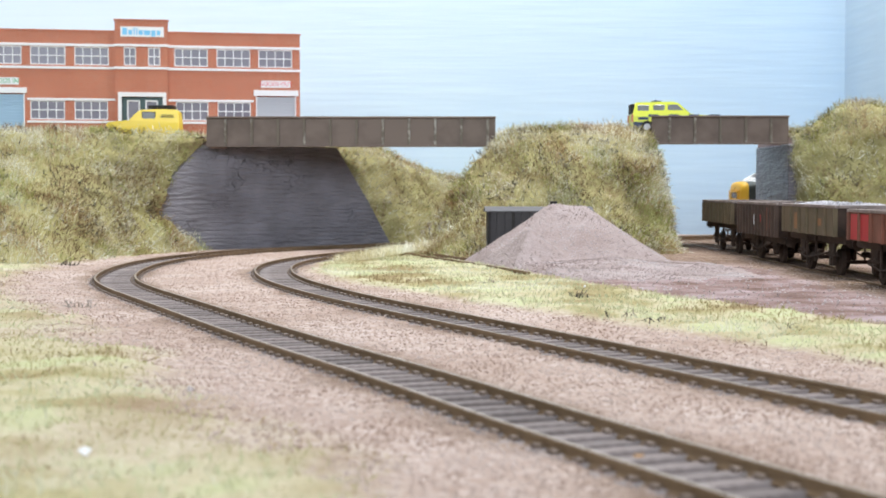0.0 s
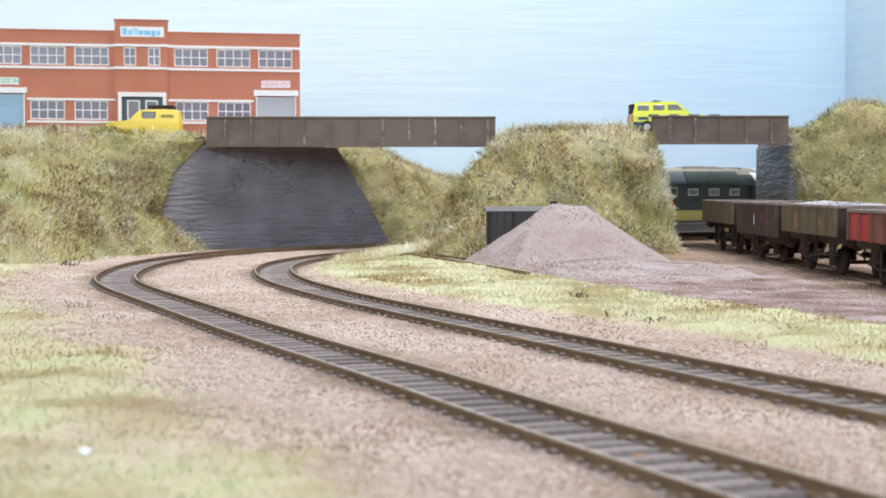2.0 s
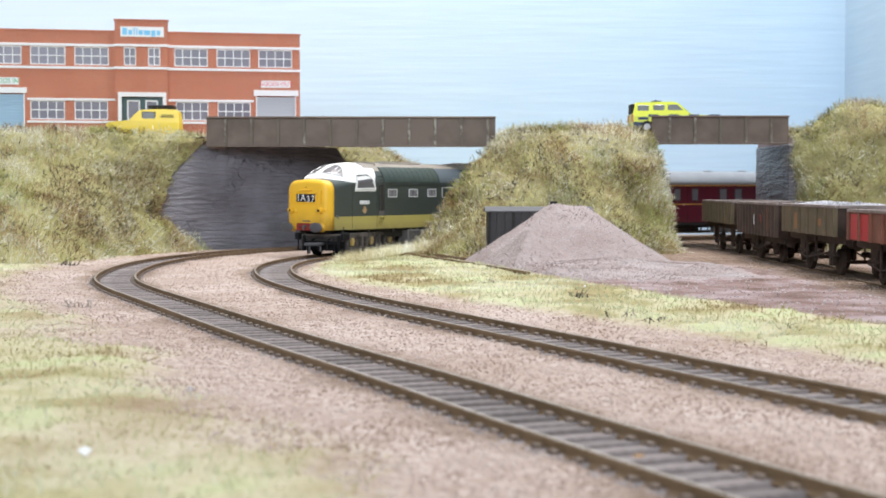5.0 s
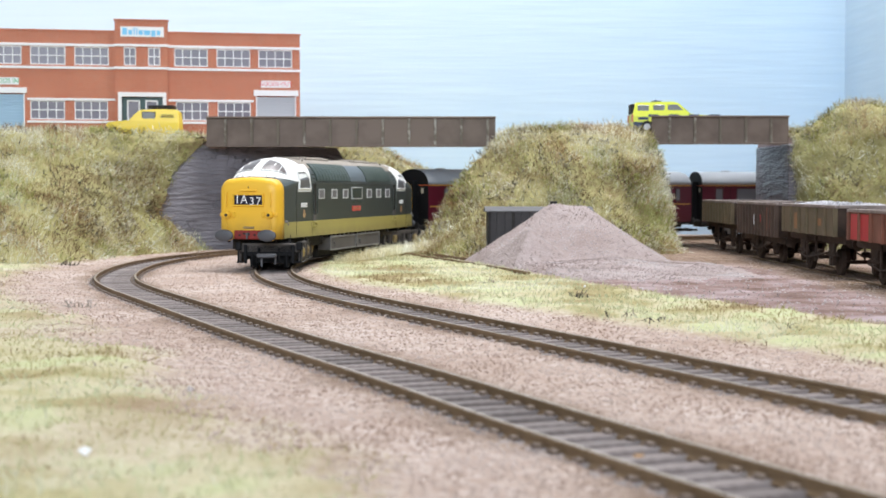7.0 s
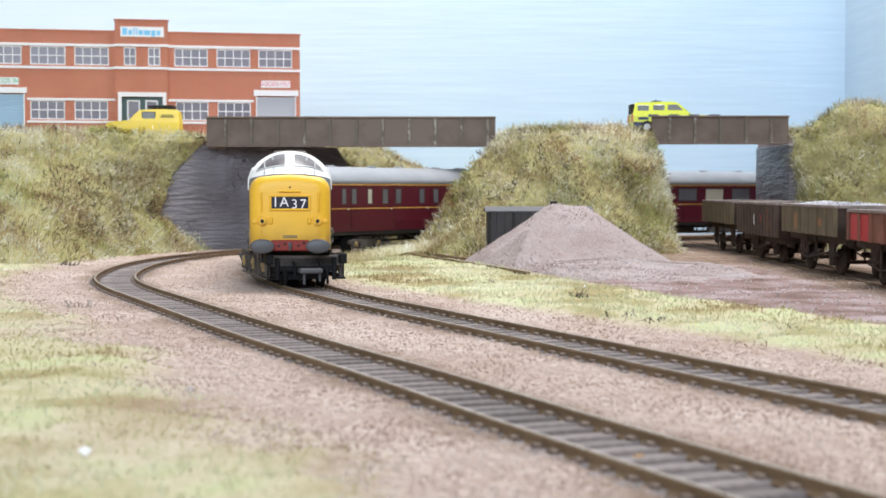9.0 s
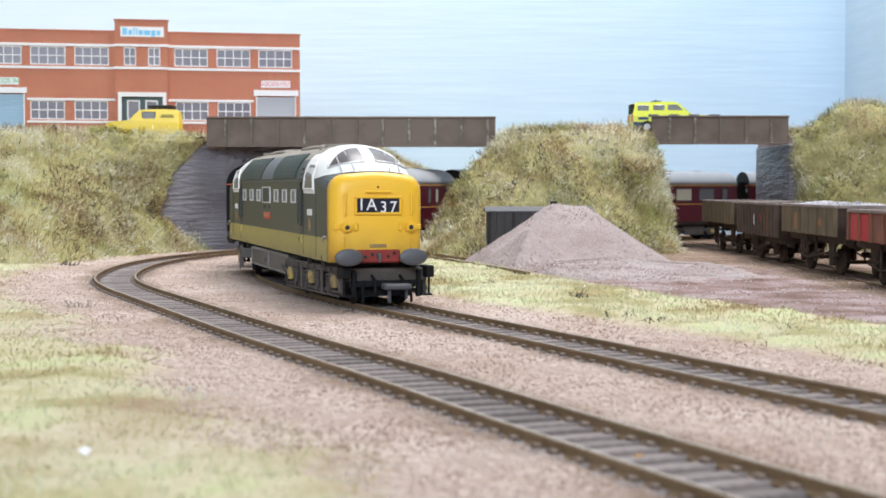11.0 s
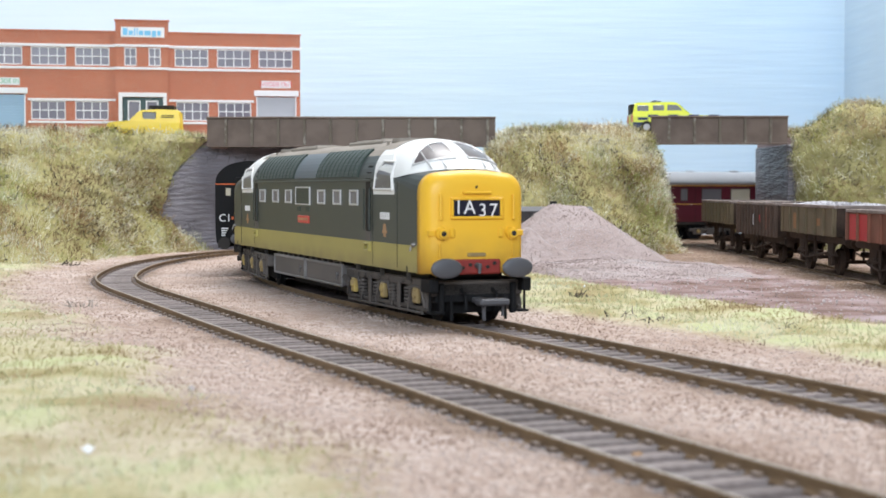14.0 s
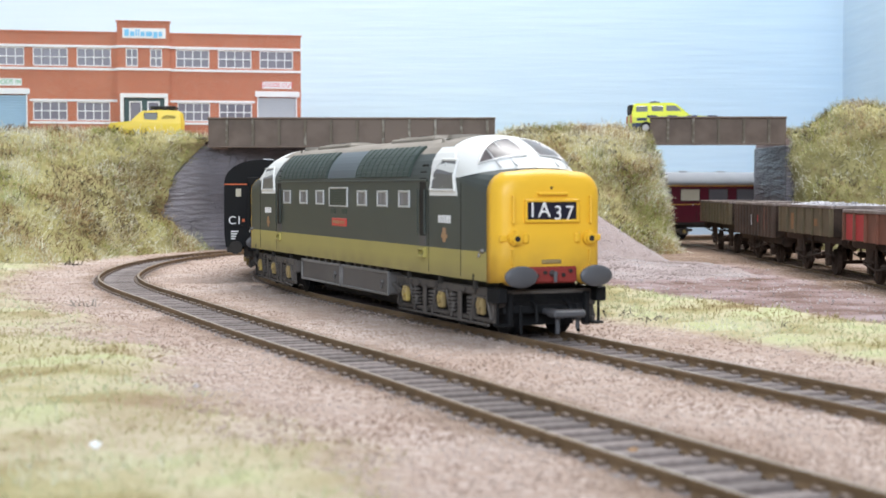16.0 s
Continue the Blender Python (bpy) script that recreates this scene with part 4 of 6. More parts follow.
            bm.faces.new((vs[1], wv[1], wv[2], vs[2]))
            bm.faces.new((vs[0], vs[3], wv[3], wv[0]))
        bmesh.ops.remove_doubles(bm, verts=bm.verts[:], dist=0.001)
        bmesh.ops.recalc_face_normals(bm, faces=bm.faces[:])
        side = put("cab_side", bm, M_CABWHITE, "white painted cab side panel")
        def pane_y(z):
            return sgn * (side_y(z) + 0.3)
        corners = [(86.8, 40.9), (105.6, 40.8), (104.6, 45), (104.2, 49.5), (92.4, 49.9), (88.2, 46)]
        bm = bmesh.new()
        bm.faces.new([bm.verts.new((x, pane_y(z), z)) for x, z in corners])
        bmesh.ops.triangulate(bm, faces=bm.faces[:])
        pane = put("cab_window", bm, M_SIDEPANE, parent=side)
        bm = bmesh.new()
        cs = [Vector((x, pane_y(z) + sgn * 0.05, z)) for x, z in corners]
        for p, q in zip(cs, cs[1:] + cs[:1]):
            rod(bm, p, q, 0.38, None, 6)
        put("window_frame", bm, M_CABWHITE, parent=pane)
        bm = bmesh.new()
        rod(bm, (96.2, pane_y(40.4) + sgn * 0.05, 40.4), (96.4, pane_y(48.8), 48.8), 0.22, None, 6)
        put("window_bar", bm, M_SILVER, parent=pane)
        # doorway
        bm = bmesh.new()
        zz = [27, 35, 44.5, 46.5, 48.6]
        for z0, z1 in zip(zz, zz[1:]):
            box(bm, 77.4, 82.2, sgn * (side_y(z0) - 0.5), sgn * (min(side_y(z0), side_y(z1)) + 0.12), z0, z1)
        door = put("cab_door", bm, M_BLACK, "dark recessed cab doorway")
        for x in (76.9, 82.6):
            bm = bmesh.new()
            rod(bm, (x, sgn * 17.9, 27.5), (x, sgn * 17.9, 41), 0.32, None, 6)
            put("handrail", bm, M_GREEN, parent=door)
        bm = bmesh.new()
        box(bm, 77.2, 82.4, sgn * 17.0, sgn * 17.5, 23.9, 26.9)
        put("door_sill", bm, M_TANK, parent=door)
        bm = bmesh.new()
        for z in (20.4, 22.6):
            box(bm, 77.6, 82.6, sgn * 17.2, sgn * 18.6, z, z + 0.8, 0.15)
        for x in (77.8, 82.2):
            box(bm, x - 0.3, x + 0.3, sgn * 17.2, sgn * 18.2, 20.4, 23.4)
        put("footstep", bm, M_LIME, parent=door)
        # cab-side number as bars, and the crest
        bm = bmesh.new()
        for k in range(5):
            box(bm, 92.4 + k * 2.0, 93.9 + k * 2.0, sgn * 17.2, sgn * 17.42, 31.2, 33.5)
        put("number_bars", bm, M_LETTER, "white bars of the cab side number")
        bm = bmesh.new()
        rod(bm, (97, sgn * 17.2, 28.0), (97, sgn * 17.42, 28.0), 1.5, None, 14)
        box(bm, 94.6, 99.4, sgn * 17.2, sgn * 17.4, 26.8, 27.8, 0.1)
        box(bm, 95.8, 98.2, sgn * 17.2, sgn * 17.4, 25.6, 29.8, 0.1)
        put("crest", bm, M_CREST, "small orange emblem")
        bm = bmesh.new()
        rod(bm, (124.2, sgn * 16.8, 24.0), (124.2, sgn * 17.8, 24.0), 0.8, 0.5, 8)
        rod(bm, (124.2, sgn * 18.0, 23.6), (124.2, sgn * 18.2, 22.2), 0.32, None, 8)
        put("side_lamp", bm, M_TYRE)
        for x in (66, 92, 118):
            bm = bmesh.new()
            box(bm, x - 0.5, x + 0.5, sgn * 15.8, sgn * 17.1, 13.2, 17.4)
            put("skirt_bracket", bm, M_BLACK)


def flip_maybe(bm, R):
    bmesh.ops.transform(bm, verts=bm.verts[:], matrix=R)
    return bm


def locomotive():
    t = thing("diesel_locomotive", "two tone green diesel locomotive with yellow noses and white cab surrounds", "locomotive")
    # lower body with its lime band
    bm = bmesh.new()
    sec = [(-17.3, 15.6), (-17.3, 16.4), (-17.3, 23.8), (-17.3, 44.5), (17.3, 44.5), (17.3, 23.8), (17.3, 16.4), (17.3, 15.6)]
    loft(bm, [[(x, y, z) for y, z in sec] for x in (-107, -60, 0, 60, 107)])
    for e in (-1, 1):
        loft(bm, [nose_ring(e * 105, 17.3, 15.6, 45.3, 1.0), nose_ring(e * 112, 17.25, 15.6, 46.2, 3.4), nose_ring(e * 119, 17.0, 15.6, 46.3, 5.0), nose_ring(e * 126.5, 16.75, 15.6, 46.0, 6.0)])
    bmesh.ops.recalc_face_normals(bm, faces=bm.faces[:])
    for f in bm.faces:
        f.material_index = 1 if f.calc_center_median().z < 23.7 else 0
    part("body", bm, [M_GREEN, M_LIME], t, "dark green body side above a pale lime band")
    # roof
    bm = bmesh.new()
    sec = [(-y, z) for y, z in ROOF] + [(y, z) for y, z in reversed(ROOF[:-1])]
    loft(bm, [[(x, y, z) for y, z in sec] for x in (-91, -40, 0, 40, 91)])
    bmesh.ops.recalc_face_normals(bm, faces=bm.faces[:])
    for f in bm.faces:
        f.material_index = 1 if f.calc_center_median().z > 52.6 else 0
    roof = part("roof", bm, [M_GREEN, M_ROOFDIRT], t, "green roof sides under a sooty grey top", smooth=False)
    for sgn in (-1, 1):
        for x0, x1, m in ((-77, -16, M_GRILLE), (17, 69, M_GRILLE), (-15.2, 16.2, M_ROOFPANEL)):
            if sgn > 0:
                x0, x1 = -x1, -x0
            bm = bmesh.new()
            n = 9
            prof = [arc_point(sgn * (0.985 - 0.47 * k / (n - 1))) for k in range(n)]
            lift = 0.55 if m is M_GRILLE else 0.25
            rows = []
            for k, (y, z) in enumerate(prof):
                ny, nz = (y * 0.75, z - 40)
                q = math.hypot(ny, nz)
                rows.append((y + ny / q * lift, z + nz / q * lift, y - ny / q * 0.5, z - nz / q * 0.5))
            loft(bm, [[(x0, a, b), (x1, a, b), (x1, c, d), (x0, c, d)] for a, b, c, d in rows])
            bmesh.ops.recalc_face_normals(bm, faces=bm.faces[:])
            panel = part("roof_grille" if m is M_GRILLE else "roof_panel", bm, m, roof, "ribbed green radiator grille" if m is M_GRILLE else "plain blue grey roof panel")
            if m is M_GRILLE:
                bm = bmesh.new()
                cnt = int((x1 - x0) / 5.2)
                for i in range(cnt + 1):
                    x = x0 + 0.6 + i * (x1 - x0 - 1.2) / cnt
                    for p, q in zip(rows, rows[1:]):
                        rod(bm, (x, p[0], p[1]), (x, q[0], q[1]), 0.17, None, 4)
                for j in (1, 3, 5):
                    rod(bm, (x0, rows[j][0], rows[j][1]), (x1, rows[j][0], rows[j][1]), 0.12, None, 4)
                part("rib", bm, M_GRILLE, panel)
        bm = bmesh.new()
        box(bm, -84, 84, sgn * 17.1, sgn * 17.75, 43.4, 44.1, 0.15)
        part("gutter", bm, M_GREEN, roof)
        # side windows
        for x in (-68.2, -45.6, -24.6, 23.2, 43.6, 63.9):
            x = x if sgn < 0 else -x
            w = part("side_window", box_bm(x - 4.2, x + 4.2, sgn * 17.1, sgn * 17.42, 35.9, 40.1), M_SIDEPANE, t)
            for q in (-2.6, 1.4):
                part("curtain", box_bm(x + q, x + q + 1.6, sgn * 17.2, sgn * 17.46, 36.2, 39.8), M_CURTAIN, w, "pale grey curtain behind the glass")
            bm = bmesh.new()
            for a in ((x - 4.9, x + 4.9, 40.0, 40.7), (x - 4.9, x + 4.9, 35.3, 36.0), (x - 4.9, x - 4.1, 36, 40), (x + 4.1, x + 4.9, 36, 40)):
                box(bm, a[0], a[1], sgn * 17.1, sgn * 17.75, a[2], a[3], 0.15)
            part("window_frame", bm, M_SILVER, w)
        c = -2.6 if sgn < 0 else 2.6
        v = part("air_intake", box_bm(c - 10, c + 10, sgn * 17.1, sgn * 17.55, 35.2, 41.4, 0.15), M_GREEN, t, "framed air intake in the body side")
        bm = bmesh.new()
        for k in range(7):
            box(bm, c - 9, c + 9, sgn * 17.3, sgn * 17.75, 35.7 + k * 0.78, 36.1 + k * 0.78)
        part("slat", bm, M_GRILLE, v)
        bm = bmesh.new()
        for a in ((c - 10.4, c + 10.4, 41.2, 41.8), (c - 10.4, c + 10.4, 34.8, 35.3), (c - 10.4, c - 9.8, 35.3, 41.2), (c + 9.8, c + 10.4, 35.3, 41.2)):
            box(bm, a[0], a[1], sgn * 17.2, sgn * 17.8, a[2], a[3], 0.1)
        part("intake_frame", bm, M_SILVER, v)
        for x in (c - 6.5, c + 6.5):
            part("small_vent", box_bm(x - 2.6, x + 2.6, sgn * 17.1, sgn * 17.5, 32.4, 34.2, 0.12), M_GRILLE, t)
        plate = part("name_plate", box_bm(c - 7.6, c + 9.0, sgn * 17.1, sgn * 17.55, 27.9, 30.8, 0.2), M_PLATE, t, "red name plate with unread letters")
        bm = bmesh.new()
        for k in range(6):
            box(bm, c - 6 + k * 2.3, c - 4.6 + k * 2.3, sgn * 17.5, sgn * 17.66, 28.9, 29.9)
        part("letter_bars", bm, M_CREST, plate)
        bm = bmesh.new()
        for x in (-109.5, -84.5, 84.5, 109.5):
            box(bm, x - 0.12, x + 0.12, sgn * 17.2, sgn * 17.36, 16.5, 43)
        part("panel_seam", bm, M_BLACK, t)
    # roof fittings
    for x0, x1 in ((-62, -22), (22, 62)):
        bm = bmesh.new()
        box(bm, x0, x1, -6.5, 6.5, 56.2, 57.9, 0.5)
        box(bm, x0 + 4, x1 - 4, -5, 5, 57.8, 58.3, 0.3)
        part("roof_hatch", bm, M_ROOFDIRT, roof)
        for k in range(3):
            y = (x0 + x1) / 2 - 12 + 12 * k
            bm = bmesh.new()
            rod(bm, (y, 0, 58), (y, 0, 58.6), 3.6, None, 18)
            part("exhaust_port", bm, M_BLACK if k == 1 else M_ROOFDIRT, roof)
    for x in (-76, 76):
        bm = bmesh.new()
        rod(bm, (x, 0, 56.5), (x, 0, 57.9), 7.5, 7.0, 24)
        part("roof_fan", bm, M_ROOFDIRT, roof)
        for y in (-9, 9):
            part("lifting_eye", rod_bm((x, y, 55), (x, y, 56.6), 0.5, None, 6), M_ROOFDIRT, roof)
    # underframe
    part("underframe", box_bm(-124, 124, -12, 12, 10, 15.8), M_BLACK, t)
    # added block, fills the gap below the floor with black in place of shade
    part("underfloor_shade_block", box_bm(-49, 49, -8.6, 8.6, 2.4, 10, 1.0), M_BLACK, t, "black block added to darken the gap under the floor")
    for sgn in (-1, 1):
        for x0, x1 in ((-50.6, -2.6), (-1.2, 47.5)):
            if sgn > 0:
                x0, x1 = -x1, -x0
            tank = part("battery_box", box_bm(x0, x1, sgn * 9, sgn * 16.6, 6.6, 14.2, 0.5), M_TANK, t, "plain grey underfloor box")
            bm = bmesh.new()
            for a in ((x0, x1, 13.4, 14.4), (x0, x1, 6.4, 7.2), (x0, x0 + 0.9, 7.2, 13.4), (x1 - 0.9, x1, 7.2, 13.4)):
                box(bm, a[0], a[1], sgn * 16.4, sgn * 17.0, a[2], a[3], 0.15)
            part("edge_strip", bm, M_EDGE, tank, "pale edge of the box")
            bm = bmesh.new()
            rod(bm, (x1 - 6, sgn * 16.5, 10.6), (x1 - 6, sgn * 17.4, 10.6), 0.8, None, 8)
            rod(bm, (x1 - 6, sgn * 17.2, 11.4), (x1 - 6, sgn * 17.2, 8.6), 0.35, None, 6)
            part("latch", bm, M_TANK, tank)
            for k in range(6):
                part("hanger", box_bm(x0 + 4 + k * 7.8, x0 + 6.4 + k * 7.8, sgn * 14.6, sgn * 16.2, 14.0, 16.0), M_BOGIE, tank)
    loco_end(t, 0)
    loco_end(t, 180)
    loco_bogie(t, 91.5, True)
    loco_bogie(t, -91.5, False)
    TRAIN.append((t, 0.0, 91.5))


COACH_ROOF = [(17.6, 43.8), (17.2, 46.2), (15.8, 48.8), (13.2, 51.2), (9.5, 53.0), (5, 54.1), (0, 54.5)]


def coach(i, kind):
    t = thing("coach", ("maroon full brake coach with few windows and yellow lining" if kind else "maroon passenger coach with large windows and grey roof"),
              "coach", group="coaches of the train")
    H = 134.0
    bm = bmesh.new()
    sec = [(-17.0, 14.5), (-17.6, 20), (-17.7, 30), (-17.6, 43.8), (17.6, 43.8), (17.7, 30), (17.6, 20), (17.0, 14.5)]
    loft(bm, [[(x, y, z) for y, z in sec] for x in (-H, -H / 2, 0, H / 2, H)])
    bmesh.ops.recalc_face_normals(bm, faces=bm.faces[:])
    for f in bm.faces:
        if abs(f.normal.x) > 0.9:
            f.material_index = 1
    body = part("body", bm, [M_MAROON, M_ENDBLACK], t)
    bm = bmesh.new()
    rsec = [(-y, z) for y, z in COACH_ROOF] + [(y, z) for y, z in reversed(COACH_ROOF[:-1])]
    loft(bm, [[(x, y, z) for y, z in rsec] for x in (-H, -H + 0.01, 0, H - 0.01, H)])
    bmesh.ops.recalc_face_normals(bm, faces=bm.faces[:])
    for f in bm.faces:
        f.smooth = abs(f.normal.x) < 0.9
        if abs(f.normal.x) > 0.9:
            f.material_index = 1
    roof = part("roof", bm, [M_ROOFGREY, M_ENDBLACK], t, "curved pale grey roof")
    for k in range(7):
        x = -108 + k * 36
        bm = bmesh.new()
        box(bm, x - 3, x + 3, -3.6 + (k % 2) * 5, 0.6 + (k % 2) * 5, 53.4, 55.3, 0.4)
        part("roof_vent", bm, M_ROOFGREY, roof)
    for sgn in (-1, 1):
        for z, m in ((43.2, M_LINING), (28.6, M_LINING)):
            part("lining", box_bm(-H + 1, H - 1, sgn * 17.45, sgn * 17.86, z - 0.3, z + 0.3), m, body)
        if kind:
            spots = [(-118, 4, 0), (-96, 5, 1), (-82, 4.5, 0), (-60, 5, 0), (-46, 5, 0), (-20, 6, 0), (-6, 6, 0), (20, 5, 0), (36, 5, 0), (62, 5, 0), (76, 5, 0), (92, 4, 1), (108, 4, 0), (118, 3.5, 0)]
        else:
            spots = [(-120, 5, 0)] + [(-100 + k * 24.6, 16, k % 3 == 1) for k in range(9)] + [(120, 5, 0)]
        for x, w, blind in spots:
            win = part("window", box_bm(x - w / 2, x + w / 2, sgn * 17.3, sgn * 17.82, 31.6, 40.6, 0.1), M_BLIND if blind else M_SIDEPANE, body)
            bm = bmesh.new()
            for a in ((x - w / 2 - 0.5, x + w / 2 + 0.5, 40.4, 40.9), (x - w / 2 - 0.5, x + w / 2 + 0.5, 31.2, 31.7), (x - w / 2 - 0.5, x - w / 2, 31.7, 40.4), (x + w / 2, x + w / 2 + 0.5, 31.7, 40.4)):
                box(bm, a[0], a[1], sgn * 17.3, sgn * 17.92, a[2], a[3])
            part("window_frame", bm, M_BOGIE, win)
        for x in (-112, -64, 30, 70, 114):
            part("door_handle", rod_bm((x, sgn * 17.6, 28.2), (x, sgn * 18.4, 28.2), 0.5, None, 6), M_SILVER, body)
            part("door_seam", box_bm(x - 3.4, x - 3.2, sgn * 17.4, sgn * 17.8, 16, 42), M_BLACK, body)
        part("solebar", box_bm(-H, H, sgn * 14.5, sgn * 16.4, 12.2, 14.8, 0.2), M_BLACK, t)
        bm = bmesh.new()
        rod(bm, (-50, sgn * 14, 13), (-36, sgn * 14, 6.5), 0.6, None, 6)
        rod(bm, (50, sgn * 14, 13), (36, sgn * 14, 6.5), 0.6, None, 6)
        rod(bm, (-36, sgn * 14, 6.5), (36, sgn * 14, 6.5), 0.6, None, 6)
        for x in (-36, -12, 12, 36):
            rod(bm, (x, sgn * 14, 6.5), (x, sgn * 14, 13), 0.5, None, 6)
        part("truss_rod", bm, M_BLACK, t)
        part("battery_box", box_bm(-9 * sgn - 10, -9 * sgn + 10, sgn * 10, sgn * 15, 6, 12.5, 0.4), M_BOGIE, t)
    part("underframe", box_bm(-H + 2, H - 2, -9, 9, 10, 14.6), M_BLACK, t)
    for e in (-1, 1):
        bm = bmesh.new()
        for y0, y1, z0, z1 in ((-6.2, -4.6, 13, 44), (4.6, 6.2, 13, 44), (-6.2, 6.2, 42, 46.5), (-6.2, 6.2, 13, 15)):
            box(bm, e * H, e * (H + 4.5), y0, y1, z0, z1, 0.3)
        end = part("gangway", bm, M_ENDBLACK, t, "black corridor gangway")
        part("gangway_door", box_bm(e * H, e * (H + 1), -4.6, 4.6, 15, 42), M_BLACK, end)
        bm = bmesh.new()
        for sgn in (-1, 1):
            box(bm, e * H, e * (H + 0.3), sgn * 7, sgn * 17.4, 42.9, 43.5)
        part("lining", bm, M_ORANGE, end)
        for sgn in (-1, 1):
            bm = bmesh.new()
            rod(bm, (e * H, sgn * 11.4, 14.6), (e * (H + 5), sgn * 11.4, 14.6), 1.4, None, 10)
            rod(bm, (e * (H + 5), sgn * 11.4, 14.6), (e * (H + 5.8), sgn * 11.4, 14.6), 3.0, None, 16)
            part("buffer", bm, M_BLACK, t)
            part("end_step", box_bm(e * H, e * (H + 1), sgn * 9, sgn * 16, 24, 24.6), M_ENDBLACK, end)
            part("notice", box_bm(e * H, e * (H + 0.25), sgn * 11 - 1.2, sgn * 11 + 1.2, 37.6, 41.2), M_BLIND, end, "small cream notice plate")
        if e > 0:
            lettering("C1", 5.2, M_LETTER, end, at(e * (H + 0.3), -12.6, 26.6, 0, 0, 90))
            bm = bmesh.new()
            box(bm, H, H + 0.3, -9.4, -8.2, 26.0, 27.4)
            part("orange_spot", bm, M_ORANGE, end)
            bm = bmesh.new()
            for k in range(4):
                box(bm, H, H + 0.25, -14.6, -14.6 + 3.4 - 0.5 * k, 21.4 - k * 1.1, 22.0 - k * 1.1)
            part("letter_bars", bm, M_LETTER, end)
        bm = bmesh.new()
        box(bm, e * (H - 2), e * (H + 6.5), -1.4, 1.4, 6.6, 8.2, 0.2)
        box(bm, e * (H + 4), e * (H + 7.5), -4.6, 4.6, 6.4, 8.8, 0.3)
        part("coupling", bm, M_BLACK, t)
    for cx in (-93, 93):
        bm = bmesh.new()
        for sgn in (-1, 1):
            y = sgn * 13.2
            box(bm, -25, 25, y - 0.9, y + 0.9, 7.0, 9.2, 0.3)
            box(bm, -9, 9, y - 0.7, y + 1.2, 4.0, 9.2, 0.3)
            for ax in (-16.8, 16.8):
                box(bm, ax - 4.5, ax + 4.5, y - 0.9, y + 0.9, 4.2, 9.6, 0.5)
        box(bm, -10, 10, -13, 13, 7, 11)
        b = part("bogie", bm, M_BOGIE, t, m=at(cx, 0, 0))
        for ax in (-16.8, 16.8):
            w = wheelset(b, ax, 6.8)
            ROLLING.append((w, ax, 6.8, 0.0))
            for sgn in (-1, 1):
                part("axlebox", rod_bm((ax, sgn * 13.6, 6.8), (ax, sgn * 15.2, 6.8), 1.9, 1.4, 12), M_AXLEBOX, b)
        SWIVEL.append((b, cx, 139 + 12 + 136 + i * 284))
    TRAIN.append((t, 139 + 12 + 136 + i * 284, 93.0))
    return t


def heading_at(s):
    a, b = on_line(LINE_IN, s - 8), on_line(LINE_IN, s + 8)
    return math.degrees(math.atan2(a[1] - b[1], a[0] - b[0]))


def motions():
    times = [i * 0.2 for i in range(81)]
    fine = [i / 15 for i in range(241)]
    for t, behind, half in TRAIN:
        walk(t, [(u, vehicle_pose(along(u) + behind, half)) for u in times])
    for b, cx, behind in SWIVEL:
        rows = []
        for u in times:
            s = along(u) + behind
            half = abs(cx)
            a, c = on_line(LINE_IN, s - half), on_line(LINE_IN, s + half)
            body = math.degrees(math.atan2(a[1] - c[1], a[0] - c[0]))
            d = (heading_at(s - cx) - body + 180) % 360 - 180
            rows.append((u, at(cx, 0, 0, 0, 0, d)))
        walk(b, rows)
    for w, ax, r, _ in ROLLING:
        walk(w, [(u, at(ax, 0, r, 0, math.degrees((along(0) - along(u)) / r), 0)) for u in fine])

# ---------------------------------------------------------------- factory
def brick_mat():
    m = mat("red_brick", (0.47, 0.125, 0.06), 0.75, color2=(0.55, 0.175, 0.095), scale=300, fine=0.3)
    nt = m.node_tree
    b = nt.nodes["Principled BSDF"]
    src = b.inputs["Base Color"].links[0].from_socket
    tc = nt.nodes.new("ShaderNodeTexCoord")
    mp = nt.nodes.new("ShaderNodeMapping")
    mp.inputs["Rotation"].default_value = (math.radians(90), 0, 0)
    nt.links.new(tc.outputs["Object"], mp.inputs[0])
    br = nt.nodes.new("ShaderNodeTexBrick")
    br.inputs["Scale"].default_value = 1.0
    br.inputs["Brick Width"].default_value = 0.0029
    br.inputs["Row Height"].default_value = 0.00098
    br.inputs["Mortar Size"].default_value = 0.00012
    nt.links.new(mp.outputs[0], br.inputs["Vector"])
    nt.links.new(src, br.inputs["Color1"])
    hs = nt.nodes.new("ShaderNodeHueSaturation")
    hs.inputs["Value"].default_value = 0.86
    nt.links.new(src, hs.inputs["Color"])
    nt.links.new(hs.outputs[0], br.inputs["Color2"])
    br.inputs["Mortar"].default_value = (0.5, 0.3, 0.22, 1)
    nt.links.new(br.outputs["Color"], b.inputs["Base Color"])
    return m


M_BRICKS = brick_mat()
M_TRIM = mat("white_card_trim", (0.82, 0.82, 0.82), 0.6, color2=(0.75, 0.75, 0.76), scale=60)
M_FACPANE = mat("grey_window_pane", (0.13, 0.12, 0.15), 0.25, color2=(0.22, 0.2, 0.24), scale=70, spec=0.5)
M_SHUTTER = mat("roller_shutter", (0.52, 0.55, 0.58), 0.45, color2=(0.45, 0.48, 0.52), scale=60)
M_SHUTTERB = mat("blue_roller_shutter", (0.36, 0.53, 0.68), 0.45, color2=(0.3, 0.47, 0.62), scale=60)
M_DOORGREEN = mat("dark_green_door", (0.05, 0.1, 0.1), 0.4, scale=60)
